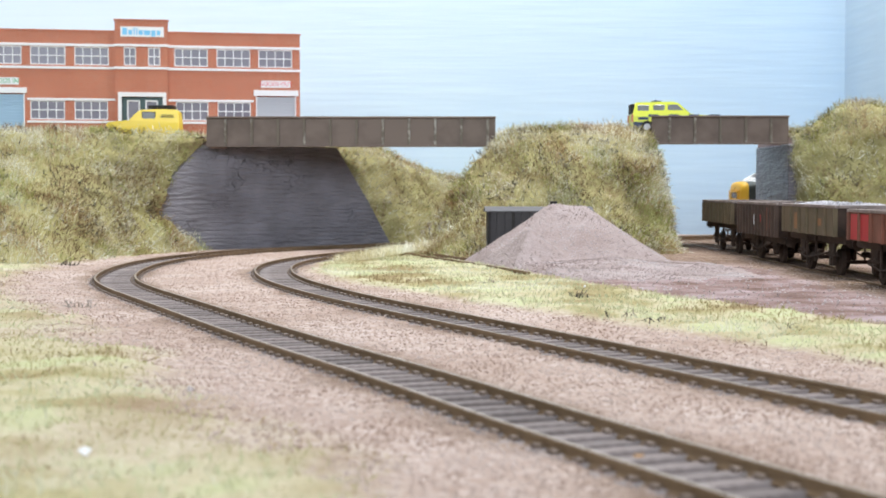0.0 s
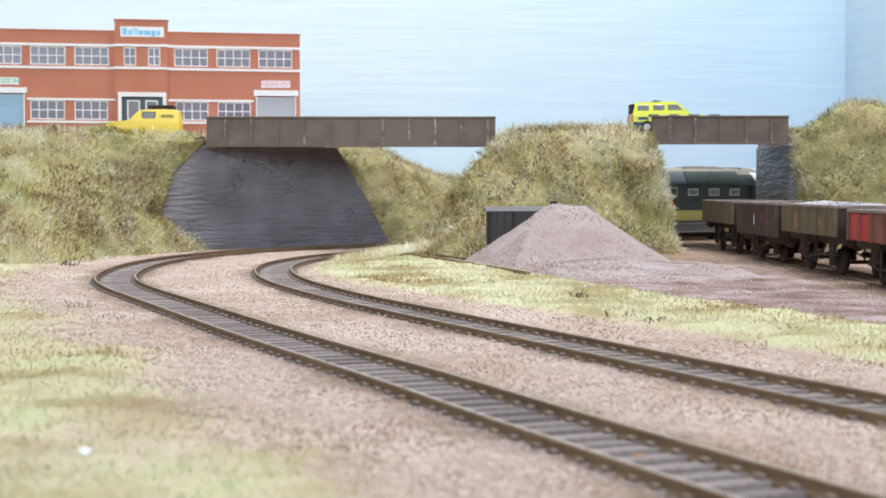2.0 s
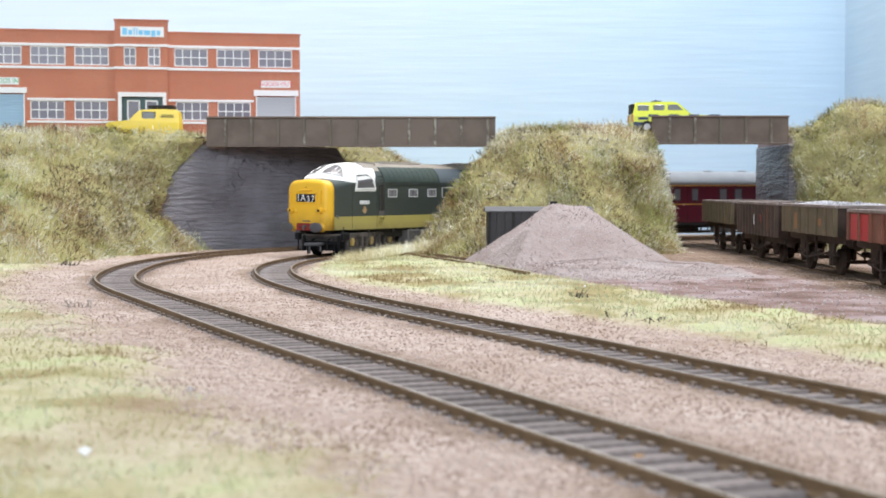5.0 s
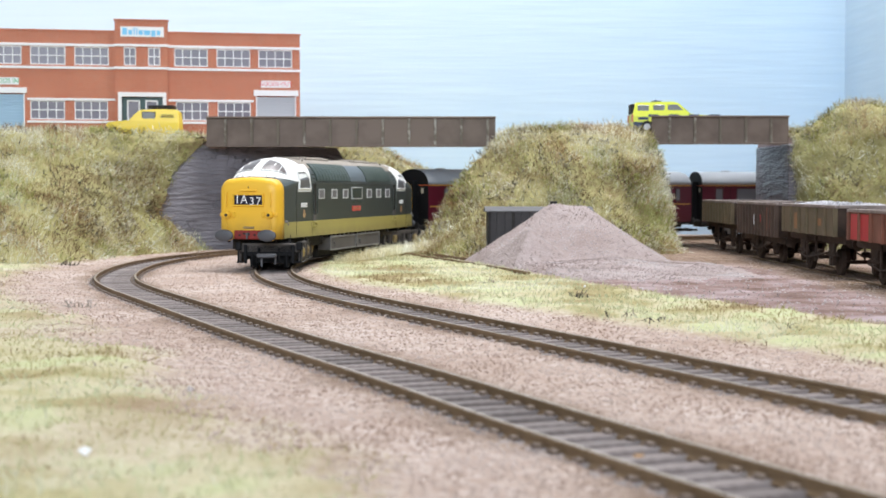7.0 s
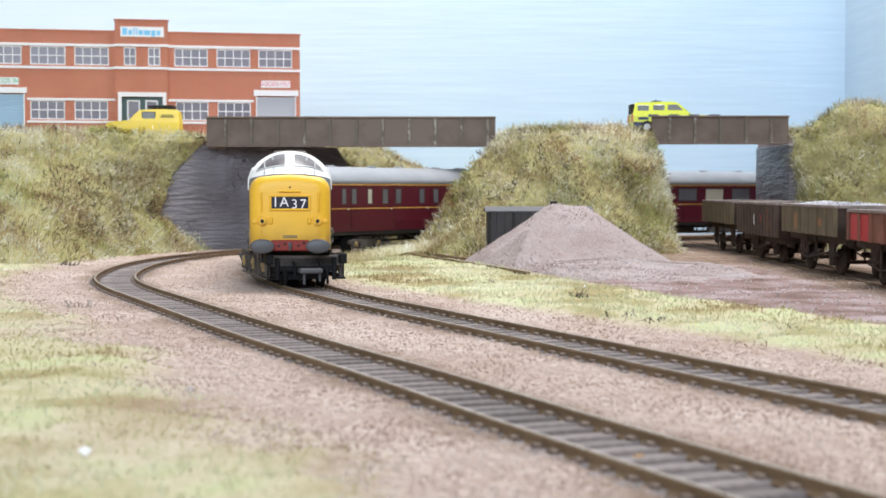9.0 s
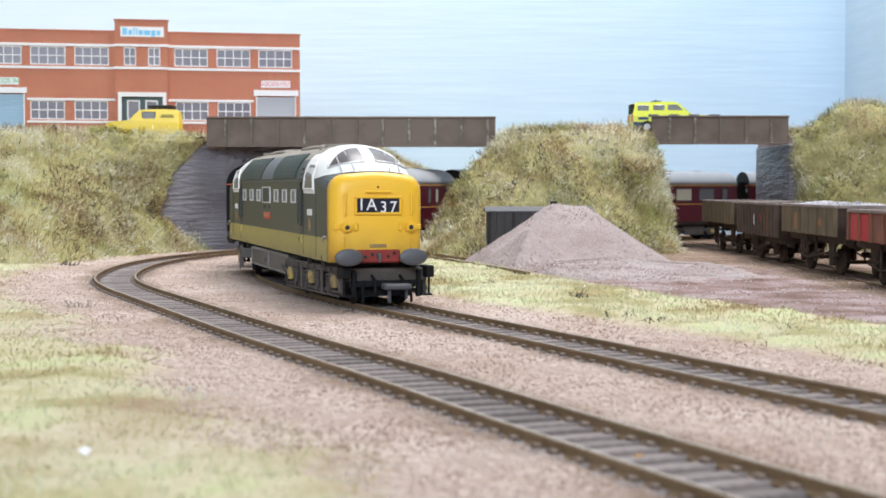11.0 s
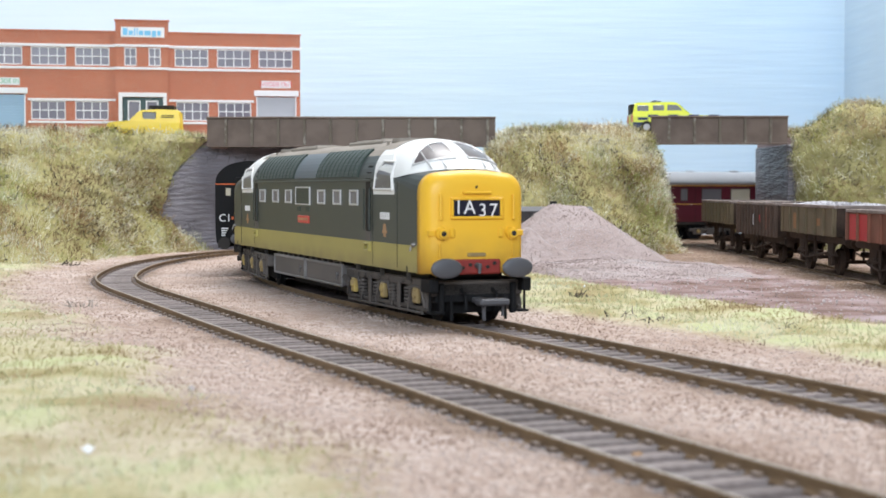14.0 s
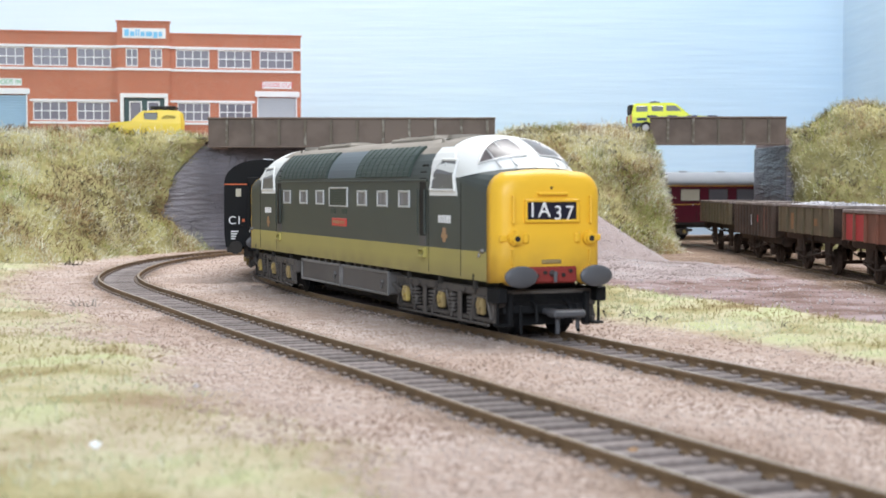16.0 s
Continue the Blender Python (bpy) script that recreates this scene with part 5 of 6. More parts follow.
M_SIGNBLUE = mat("sign_blue", (0.22, 0.58, 0.85), 0.5, scale=60)
M_SIGNRED = mat("sign_red", (0.75, 0.08, 0.12), 0.5, scale=60)
M_SIGNGREEN = mat("sign_green", (0.1, 0.45, 0.2), 0.5, scale=60)


def factory():
    f = thing("factory", "two storey red brick factory with white bands and roller shutters", "factory", at(-107, 1100, 76, 0, 0, 10.6))
    zo = 1.0

    def wall_with_holes(x0, x1, z0, z1, holes, y0, y1, name="wall"):
        """Front wall from upright strips and lintels, open where the holes are."""
        xs = sorted(set([x0, x1] + [h[0] for h in holes] + [h[1] for h in holes]))
        zs = sorted(set([z0, z1] + [h[2] for h in holes] + [h[3] for h in holes]))
        bm = lattice_bm(xs, zs, lambda x, z: not any(h[0] < x < h[1] and h[2] < z < h[3] for h in holes), y0, y1)
        return part(name, bm, M_BRICKS, f)

    def window(x0, x1, z0, z1, cols, y, wall):
        z0, z1 = z0 + zo, z1 + zo
        t = 0.8
        cw, zm = (x1 - x0) / cols, (z0 + z1) / 2
        bars = [(x0, x0 + t)] + [(x0 + k * cw - 0.35, x0 + k * cw + 0.35) for k in range(1, cols)] + [(x1 - t, x1)]
        rails = [(z0, z0 + t), (zm - 0.35, zm + 0.35), (z1 - t, z1)]
        bm = lattice_bm([q for b in bars for q in b], [q for r in rails for q in r],
                        lambda x, z: any(a < x < b for a, b in bars) or any(a < z < b for a, b in rails), y - 0.2, y + 1.0)
        w = part("window", bm, M_TRIM, f, "white multi pane window frame")
        for k in range(cols):
            for j in range(2):
                a, b = x0 + k * cw + 0.2, x0 + (k + 1) * cw - 0.2
                c, d = (z0, zm) if j == 0 else (zm, z1)
                pane_me = box_bm(a, b, y + 0.55, y + 0.9, c + 0.2, d - 0.2)
                part("pane", pane_me, M_FACPANE, w)

    up = (53.2, 66.5)
    lo = (13.6, 27.4)
    for side in (1, -1):
        def mx(a, b):
            return (a, b) if side > 0 else (-231.5 - b, -231.5 - a)
        ups = [mx(-92.3, -67.8), mx(-61.5, -36.7), mx(-30.8, -5.7)]
        los = [mx(-91.4, -67.6), mx(-60.9, -36.5)]
        sh = mx(-31.8, -3.8)
        holes = [(a, b, up[0] + zo, up[1] + zo) for a, b in ups] + [(a, b, lo[0] + zo, lo[1] + zo) for a, b in los] + [(sh[0], sh[1], 0, 31.9 + zo)]
        X = mx(-96.7, 0)
        wall = wall_with_holes(X[0], X[1], 0, 78 + zo, holes, 0, 4)
        for a, b in ups:
            window(a, b, *up, 4, 0.6, wall)
        for a, b in los:
            window(a, b, *lo, 4, 0.6, wall)
        e0, e1 = X[0] - (0.8 if side < 0 else 0), X[1] + (0.8 if side > 0 else 0)
        for z0, z1, a, b, p in ((66.6, 68.5, e0, e1, 1.0), (50.2, 52.0, e0, e1, 1.0), (77.4, 78.6, e0, e1, 0.6), (27.3, 29.0, *mx(-96.7, -34.4), 0.9), (11.0, 12.7, *mx(-96.7, -34.4), 1.0)):
            part("band", box_bm(a, b, -p, 0.2, z0 + zo, z1 + zo, 0.1), M_TRIM if z0 < 77 else M_BRICKS, wall, "white horizontal band" if z0 < 77 else "")
        n = 16
        sm = M_SHUTTER if side > 0 else M_SHUTTERB
        shutter = part("roller_shutter", box_bm(sh[0], sh[1], 2.0, 2.4, 0, 32.6), sm, f, "ribbed grey roller shutter" if side > 0 else "ribbed blue roller shutter")
        slat_me = mesh_of("slat", box_bm(sh[0], sh[1], 1.2, 2.0, 0, 32.6 / n - 0.25, 0.12), sm)
        for k in range(n):
            sl = new("slat", slat_me)
            sl.parent = shutter
            sl.matrix_local = at(0, 0, k * 32.6 / n)
        L = mx(-34.3, -1.2)
        part("lintel", box_bm(L[0], L[1], -1.6, 0.4, 32.2 + zo, 36.4 + zo, 0.2), M_TRIM, wall, "white shutter housing")
        for a in (sh[0] - 0.9, sh[1]):
            part("shutter_rail", box_bm(a, a + 0.9, -0.5, 1.2, 0, 32.4 + zo), M_TRIM, wall)
        s = mx(-28.8, -7.0)
        sign = part("sign_board", box_bm(s[0], s[1], -0.5, 0.2, 38.4 + zo, 43.6 + zo), M_TRIM, wall, "white sign board")
        lettering("GOODS OUT" if side > 0 else "GOODS IN", 4.4 if side > 0 else 4.8, M_SIGNRED if side > 0 else M_SIGNGREEN, sign, at((s[0] + s[1]) / 2, -0.6, 41 + zo), 0.92)
    # middle block
    y0 = -3.0
    holes = [(-128.5, -119.7, up[0] + zo, up[1] + zo), (-111.1, -102.3, up[0] + zo, up[1] + zo), (-130.2, -100.8, 0, 30.5 + zo)]
    mid = wall_with_holes(-134.8, -96.7, 0, 86 + zo, holes, y0, 4, "porch_block")
    for a, b in ((-128.5, -119.7), (-111.1, -102.3)):
        window(a, b, *up, 2, y0 + 0.6, mid)
    for z0, z1 in ((66.9, 68.7), (50.4, 52.2)):
        part("band", box_bm(-135.6, -95.9, y0 - 1.0, y0 + 0.2, z0 + zo, z1 + zo, 0.1), M_TRIM, mid)
    part("coping", box_bm(-135.6, -95.9, y0 - 0.7, 4.4, 86 + zo, 86.8 + zo, 0.1), M_BRICKS, mid)
    bm = bmesh.new()
    box(bm, -132.8, -98.2, y0 - 1.4, y0 + 0.4, 30.5 + zo, 33.6 + zo, 0.1)
    box(bm, -132.8, -130.2, y0 - 1.4, y0 + 0.4, 0, 30.5 + zo)
    box(bm, -100.8, -98.2, y0 - 1.4, y0 + 0.4, 0, 30.5 + zo)
    part("door_surround", bm, M_TRIM, mid, "white door surround")
    part("porch_back", box_bm(-130.2, -100.8, y0 + 2.4, y0 + 3, 0, 30.5 + zo), M_DOORGREEN, mid)
    for a, b in ((-126.4, -117.2), (-113.4, -104.2)):
        bm = bmesh.new()
        for q in ((a, b, 27 + zo, 28 + zo), (a, b, 0, 2), (a, a + 1, 2, 27 + zo), (b - 1, b, 2, 27 + zo)):
            box(bm, q[0], q[1], y0 + 1.2, y0 + 2.4, q[2], q[3])
        d = part("door", bm, M_TRIM, mid, "white framed glazed door")
        part("pane", box_bm(a + 1, b - 1, y0 + 1.6, y0 + 2.2, 2, 27 + zo), M_FACPANE, d)
    sign = part("sign_board", box_bm(-130.8, -99.6, y0 - 0.6, y0 + 0.2, 74 + zo, 81.4 + zo), M_TRIM, mid, "white name board with pale blue bars")
    bm = bmesh.new()
    widths = (3.4, 3.0, 1.0, 1.0, 3.0, 4.6, 3.0, 2.6)
    x = -129.4
    for k, w in enumerate(widths):
        tall = 5.0 if k in (0, 2, 3) else 3.4
        box(bm, x, x + w, y0 - 0.75, y0 - 0.5, 75.4 + zo - (1.0 if k == 6 else 0), 75.4 + zo + tall)
        x += w + 0.8
    part("letter_bars", bm, M_SIGNBLUE, sign)
    # sides and roof behind
    part("side_wall", box_bm(-4, 0, 4, 26, 0, 78 + zo), M_BRICKS, f)
    part("side_wall", box_bm(-231.5, -227.5, 4, 26, 0, 78 + zo), M_BRICKS, f)
    part("back_wall", box_bm(-227.5, -4, 22, 26, 0, 76), M_BRICKS, f)
    part("roof", box_bm(-227.5, -4, 4, 22, 73, 75), M_TANK, f, "flat grey roof")


# ---------------------------------------------------------------- road vehicles
M_VANYELLOW = mat("van_yellow", (0.85, 0.62, 0.02), 0.35, color2=(0.78, 0.55, 0.02), scale=80, spec=0.5)
M_HIVIS = mat("patrol_yellow", (0.72, 0.78, 0.05), 0.35, color2=(0.66, 0.7, 0.05), scale=80, spec=0.5)
M_NAVY = mat("patrol_navy", (0.03, 0.05, 0.12), 0.35, scale=80)
M_CARGLASS = mat("car_glass", (0.16, 0.17, 0.17), 0.15, color2=(0.3, 0.31, 0.3), scale=60, spec=0.6)
M_RUBBER = mat("rubber", (0.03, 0.03, 0.03), 0.8, scale=200)
M_ORANGELAMP = mat("rear_orange", (0.6, 0.25, 0.12), 0.4, scale=200)


def car_wheel(t, x, y, r, w):
    bm = bmesh.new()
    rod(bm, (x, y - w / 2, r), (x, y + w / 2, r), r, None, 20)
    tyre = part("wheel", bm, M_RUBBER, t)
    bm = bmesh.new()
    rod(bm, (x, y - w / 2 - 0.15, r), (x, y + w / 2 + 0.15, r), r * 0.55, None, 14)
    part("rim", bm, M_SILVER, tyre)


def body_loft(bm, profile, w, tuck, mi=0):
    """A car body: a side profile (x, z), full width low down and drawn in above the waist."""
    top = max(z for _, z in profile)
    def half(z):
        return w / 2 - tuck * max(0.0, (z - top * 0.55) / (top * 0.45))
    inner = [(x, z) for x, z in profile]
    r0 = [(x, -half(z) + 0.8, z) for x, z in inner]
    r1 = [(x, -half(z), z) for x, z in [(px + (0.6 if px < 10 else -0.6 if px > 40 else 0), pz) for px, pz in inner]]
    r2 = [(x, -y, z) for x, y, z in r1]
    r3 = [(x, -y, z) for x, y, z in r0]
    vs = loft(bm, [r1, [(x, 0, z) for x, z in inner], r2], mi=mi)
    bmesh.ops.recalc_face_normals(bm, faces=bm.faces[:])


def yellow_van():
    t = thing("van", "bright yellow three wheeled van with black roof rack", "van", at(-233, 1024, 76.0, 0, 0, 2))
    bm = bmesh.new()
    body_loft(bm, [(0, 2.2), (-0.6, 6), (-0.2, 9.0), (1.2, 10.4), (8, 11.0), (15.5, 11.6), (21.4, 17.6), (23.5, 18.8), (36, 19.4), (48, 19.0), (50.2, 17.4), (50.8, 10), (50.6, 2.2)], 19, 1.6)
    body = part("body", bm, M_VANYELLOW, t, "glossy yellow plastic body")
    for y in (-1, 1):
        part("side_window", box_bm(25, 33.5, y * 8.6, y * 9.1, 12.2, 17), M_CARGLASS, body)
        part("window_trim", box_bm(24.6, 33.9, y * 8.5, y * 8.95, 11.8, 17.4), M_RUBBER, body)
        bm = bmesh.new()
        box(bm, 37, 46.5, y * 8.9, y * 9.3, 13.6, 14.1, m=Matrix.Rotation(math.radians(0), 4, "Y"))
        box(bm, 38, 46, y * 8.9, y * 9.3, 14.8, 15.3)
        part("letter_bars", bm, M_RUBBER, body, "thin black lettering bars")
        part("headlamp", rod_bm((-0.6, y * 6, 6.8), (1, y * 6, 6.8), 1.6, None, 14), M_SILVER, body)
        car_wheel(t, 40, y * 8.0, 3.6, 2.6)
    bm = bmesh.new()
    bm.faces.new([bm.verts.new(p) for p in ((17.2, -7.6, 12.0), (17.2, 7.6, 12.0), (21.6, 7, 17.2), (21.6, -7, 17.2))])
    bm.normal_update()
    part("windscreen", bm, M_CARGLASS, body)
    car_wheel(t, 8, 0, 3.6, 2.6)
    bm = bmesh.new()
    for y in (-6.5, 6.5):
        rod(bm, (29, y, 21.6), (46, y, 21.6), 0.55, None, 6)
        rod(bm, (29, y, 20.3), (46, y, 20.3), 0.4, None, 6)
        for x in (29.4, 33.5, 37.5, 41.6, 45.6):
            rod(bm, (x, y, 18), (x, y, 21.6), 0.4, None, 6)
    for x in (29, 33, 37.5, 41.5, 46):
        rod(bm, (x, -6.5, 21.2), (x, 6.5, 21.2), 0.45, None, 6)
    part("roof_rack", bm, M_RUBBER, t, "black roof rack")


def patrol_car():
    t = thing("patrol_car", "yellow and navy chequered estate patrol car on the bridge", "car", at(131, 1030, 78.6, 0, 0, 0) @ Matrix.Scale(0.88, 4))
    bm = bmesh.new()
    body_loft(bm, [(0.4, 4), (0, 13.6), (2.2, 23.2), (4, 24.6), (33, 25.2), (36.5, 24.2), (46.5, 15.8), (50, 15.0), (63, 14.2), (64.5, 11.5), (64.5, 4)], 24, 3.0)
    body = part("body", bm, M_HIVIS, t, "bright yellow body")
    for s in (-1, 1):
        part("rear_window", box_bm(4.6, 13.6, s * 10.3, s * 10.9, 16.2, 22.4, 0.3), M_CARGLASS, body)
        part("door_window", box_bm(17, 26, s * 10.2, s * 10.8, 16.2, 22.6, 0.3), M_CARGLASS, body)
        bm = bmesh.new()
        prism(bm, [(28.5, 16.2), (43, 16.2), (36, 22.8), (28.5, 22.8)], "y", s * 10.2, s * 10.8)
        part("door_window", bm, M_CARGLASS, body)
        for k in range(4):
            x = 13 + k * 16
            part("check", box_bm(x, x + 8, s * 11.3, s * 12.15, 13.0, 15.0), M_NAVY, body)
        for k in range(4):
            x = 5 + k * 16
            part("check", box_bm(x, x + 8, s * 11.5, s * 12.15, 10.8, 12.9), M_NAVY, body)
        part("sill", box_bm(1, 63, s * 11, s * 12.1, 4, 9), M_NAVY, body)
        part("rear_light", box_bm(-0.5, 1.2, s * 9.5, s * 12.1, 9, 15), M_ORANGELAMP, body, "orange rear light cluster")
        for x in (12, 52):
            car_wheel(t, x, s * 10.8, 5.0, 3.6)
    part("tailgate_window", box_bm(-0.1, 2.6, -9, 9, 15.6, 23.4, 0.3), M_RUBBER, body)
    bm = bmesh.new()
    bm.faces.new([bm.verts.new(p) for p in ((46.6, -9.6, 16.0), (46.6, 9.6, 16.0), (37.3, 8.6, 24.0), (37.3, -8.6, 24.0))])
    bm.normal_update()
    part("windscreen", bm, M_CARGLASS, body)
    bm = bmesh.new()
    rod(bm, (20.6, 0, 25), (20.6, 0, 27), 1.2, 0.9, 10)
    box(bm, 17, 24, -6, 6, 25.2, 26.2, 0.2)
    part("light_bar", bm, M_NAVY, t)


# ---------------------------------------------------------------- yard
M_RUST = mat("rust_red", (0.26, 0.1, 0.065), 0.8, color2=(0.17, 0.075, 0.05), scale=140, fine=0.4)
M_WAGRED = mat("wagon_red_patch", (0.5, 0.035, 0.04), 0.6, color2=(0.42, 0.04, 0.04), scale=120)
M_WAGBROWN = mat("wagon_brown", (0.055, 0.04, 0.032), 0.75, color2=(0.1, 0.065, 0.048), scale=130, fine=0.4)
M_WAGOLIVE = mat("wagon_olive", (0.1, 0.085, 0.05), 0.75, color2=(0.15, 0.11, 0.065), scale=130, fine=0.4)
M_RIM = mat("dusty_rim", (0.13, 0.1, 0.08), 0.8, color2=(0.27, 0.22, 0.2), scale=200, fine=0.4)
M_CHASSIS = mat("rusty_chassis", (0.02, 0.014, 0.011), 0.85, color2=(0.06, 0.038, 0.027), scale=250, fine=0.4)
M_WOODEND = mat("stencil_brown", (0.28, 0.14, 0.06), 0.7, scale=300)
M_STONELOAD = island_mat("pale_stone_load", [(0.3, 0.29, 0.3), (0.5, 0.48, 0.5), (0.66, 0.65, 0.67)])


def pebbles(name, places, size, material, parent=None, label="", category="", seed=3):
    """Many small angular stones as one mesh. places: rows of x, y, z in millimetres."""
    rng = np.random.default_rng(seed)
    base = np.array([(1, 0, 0), (-1, 0, 0), (0, 1, 0), (0, -1, 0), (0, 0, 1), (0, 0, -1)], float)
    tri = [(0, 2, 4), (2, 1, 4), (1, 3, 4), (3, 0, 4), (2, 0, 5), (1, 2, 5), (3, 1, 5), (0, 3, 5)]
    p = np.array(places, float)
    n = len(p)
    sc = rng.uniform(size[0], size[1], (n, 1, 1)) * rng.uniform(0.6, 1.3, (n, 6, 3))
    a = rng.uniform(0, 6.283, n)
    c, s = np.cos(a)[:, None], np.sin(a)[:, None]
    v = base[None] * sc
    tilt = rng.uniform(-0.8, 0.8, (n, 1))
    x, y, z = v[..., 0], v[..., 1], v[..., 2]
    x, z = x * np.cos(tilt) - z * np.sin(tilt), x * np.sin(tilt) + z * np.cos(tilt)
    v = np.stack([x * c - y * s, x * s + y * c, z], -1) + p[:, None, :]
    verts = (v.reshape(-1, 3) * MM).tolist()
    faces = [(i * 6 + f[0], i * 6 + f[1], i * 6 + f[2]) for i in range(n) for f in tri]
    me = bpy.data.meshes.new(name)
    me.from_pydata(verts, [], faces)
    me.materials.append(material)
    ob = new(name, me)
    ob.parent = parent
    return tagged(ob, label, category, kind="stuff")


def open_wagon(yc, z0, z1, paint, ribs, label, load=False, patch=None, slope=False):
    t = thing("goods_wagon", label, "wagon", at(194, yc, 0), group="wagons on the siding")
    L, W = 50.5, 17.4
    for sgn in (-1, 1):
        side = part("side_panel", box_bm(sgn * W, sgn * (W - 0.9), -L, L, z0, z1, 0.15), paint, t)
        for k in range(ribs):
            y = -L + 1.2 + k * (2 * L - 2.4) / (ribs - 1)
            bm = bmesh.new()
            prism(bm, [(y - 0.8, z0), (y + 0.8, z0), (y + 0.6, z1 - 1), (y - 0.6, z1 - 1)], "x", sgn * W, sgn * (W + 1.1))
            part("rib", bm, paint, side)
        if patch and sgn < 0:
            for (a, b, c, d, m) in patch:
                part("painted_patch", box_bm(-W - 0.12, -W + 0.1, a, b, c, d), m, side)
        part("top_rail", box_bm(sgn * (W + 0.7), sgn * (W - 0.9), -L - 0.8, L + 0.8, z1 - 0.9, z1 + 0.5, 0.2), M_RIM, side, "dusty rusted top rail")
        part("solebar", box_bm(sgn * 11.5, sgn * 13.2, -L - 1, L + 1, z0 - 3.4, z0 - 0.2, 0.2), M_CHASSIS, t)
        # ends and their ribs take the dark chassis colour to paint in their shade
        end = part("end_panel", box_bm(-W + 0.9, W - 0.9, sgn * L, sgn * (L - 0.9), z0, z1, 0.15), M_CHASSIS, t, "end panel coloured dark for its shade")
        for x in (-11, -4, 4, 11):
            part("rib", box_bm(x - 0.8, x + 0.8, sgn * L, sgn * (L + 1.1), z0, z1 - 1), M_CHASSIS, end)
        part("top_rail", box_bm(-W + 1.2, W - 1.2, sgn * (L + 0.7), sgn * (L - 0.9), z1 - 0.9, z1 + 0.5, 0.2), M_RIM, end)
        for x in (-11.4, 11.4):
            bm = bmesh.new()
            rod(bm, (x, sgn * L, z0 - 2), (x, sgn * (L + 5), z0 - 2), 1.3, None, 10)
            rod(bm, (x, sgn * (L + 5), z0 - 2), (x, sgn * (L + 5.8), z0 - 2), 2.9, None, 14)
            part("buffer", bm, M_CHASSIS, t)
        bm = bmesh.new()
        box(bm, -1.5, 1.5, sgn * (L - 2), sgn * (L + 7), 6.6, 8, 0.2)
        box(bm, -4.5, 4.5, sgn * (L + 5), sgn * (L + 8), 6.4, 8.6, 0.2)
        part("coupling", bm, M_CHASSIS, t)
    part("floor_plate", box_bm(-W + 0.9, W - 0.9, -L + 0.9, L - 0.9, z0, z0 + 1), M_CHASSIS, t)
    part("underframe", box_bm(-11.5, 11.5, -L, L, z0 - 2.6, z0 - 0.2), M_CHASSIS, t)
    for ya in (-27, 27):
        w = bmesh.new()
        for sgn in (-1, 1):
            rod(w, (sgn * 7.4, 0, 0), (sgn * 9.4, 0, 0), 6.2, None, 20)
            rod(w, (sgn * 9.3, 0, 0), (sgn * 9.7, 0, 0), 3.0, None, 14)
        rod(w, (-10, 0, 0), (10, 0, 0), 0.9, None, 8)
        part("wheelset", w, M_CHASSIS, t, m=at(0, ya, 6.2))
        for sgn in (-1, 1):
            bm = bmesh.new()
            x = sgn * 12.4
            prism(bm, [(ya - 5.5, z0 - 3), (ya + 5.5, z0 - 3), (ya + 2.2, 4.6), (ya - 2.2, 4.6)], "x", x - 0.6, x + 0.6)
            box(bm, x - 1.2, x + 1.2, ya - 2, ya + 2, 4.6, 8.8, 0.4)
            for k in range(4):
                box(bm, x - 1.0, x + 1.0, ya - 8 + k * 1.2, ya + 8 - k * 1.2, 9.2 + k * 0.55, 9.7 + k * 0.55)
            part("axle_guard", bm, M_CHASSIS, t)
    for sgn in (-1, 1):
        bm = bmesh.new()
        x = sgn * 14.2
        rod(bm, (x, -24, 10.5), (x, 14, 6.5), 0.55, None, 6)
        rod(bm, (x, 14, 6.5), (x, 30, 8.5), 0.5, None, 6)
        box(bm, x - 0.4, x + 0.4, 12.5, 13.7, 3.4, z0 - 1)
        box(bm, x - 0.4, x + 0.4, -4, -2.8, 5.4, z0 - 1)
        rod(bm, (sgn * 12.5, -8, 8.2), (sgn * 12.5, 8, 8.2), 1.5, None, 10)
        part("brake_lever", bm, M_CHASSIS, t)
    if load:
        rng = np.random.default_rng(int(yc))
        pts = []
        for _ in range(1600):
            x, y = rng.uniform(-W + 1.6, W - 1.6), rng.uniform(-L + 1.6, L - 1.6)
            pts.append((x, y, z1 - 0.8 + 1.6 * (1 - abs(x) / W) * (0.6 + 0.5 * math.sin(y * 0.2)) + rng.uniform(-0.4, 0.5)))
        part("load_bed", box_bm(-W + 1, W - 1, -L + 1, L - 1, z1 - 4, z1 - 0.9), M_RIM, t)
        st = pebbles("stone_load", pts, (0.6, 1.2), M_STONELOAD, t, "pale crushed stone load", seed=int(yc))
    return t


def wagons():
    open_wagon(943.5, 18.6, 32.4, M_WAGOLIVE, 11, "weathered olive low sided open wagon on the siding")
    open_wagon(825.5, 14.4, 32.4, M_WAGBROWN, 13, "dark brown ribbed mineral wagon with faded patches",
               patch=[(-14, -6, 22, 26, M_WAGRED), (6, 10, 20, 26, M_LETTER), (-34, -24, 18, 30, M_RUST)])
    open_wagon(709.5, 18.6, 32.4, M_WAGOLIVE, 7, "olive green open wagon loaded with pale stone", load=True,
               patch=[(19, 27, 20.5, 28.5, M_WOODEND), (-25, -19, 23, 26.5, M_WOODEND)])
    open_wagon(587.5, 18.2, 31.2, M_RUST, 7, "rust brown open wagon with a red patch", patch=[(20.5, 47, 18.6, 29.6, M_WAGRED)])
    open_wagon(469.5, 18.2, 31.2, M_RUST, 7, "rust brown open wagon on the siding")


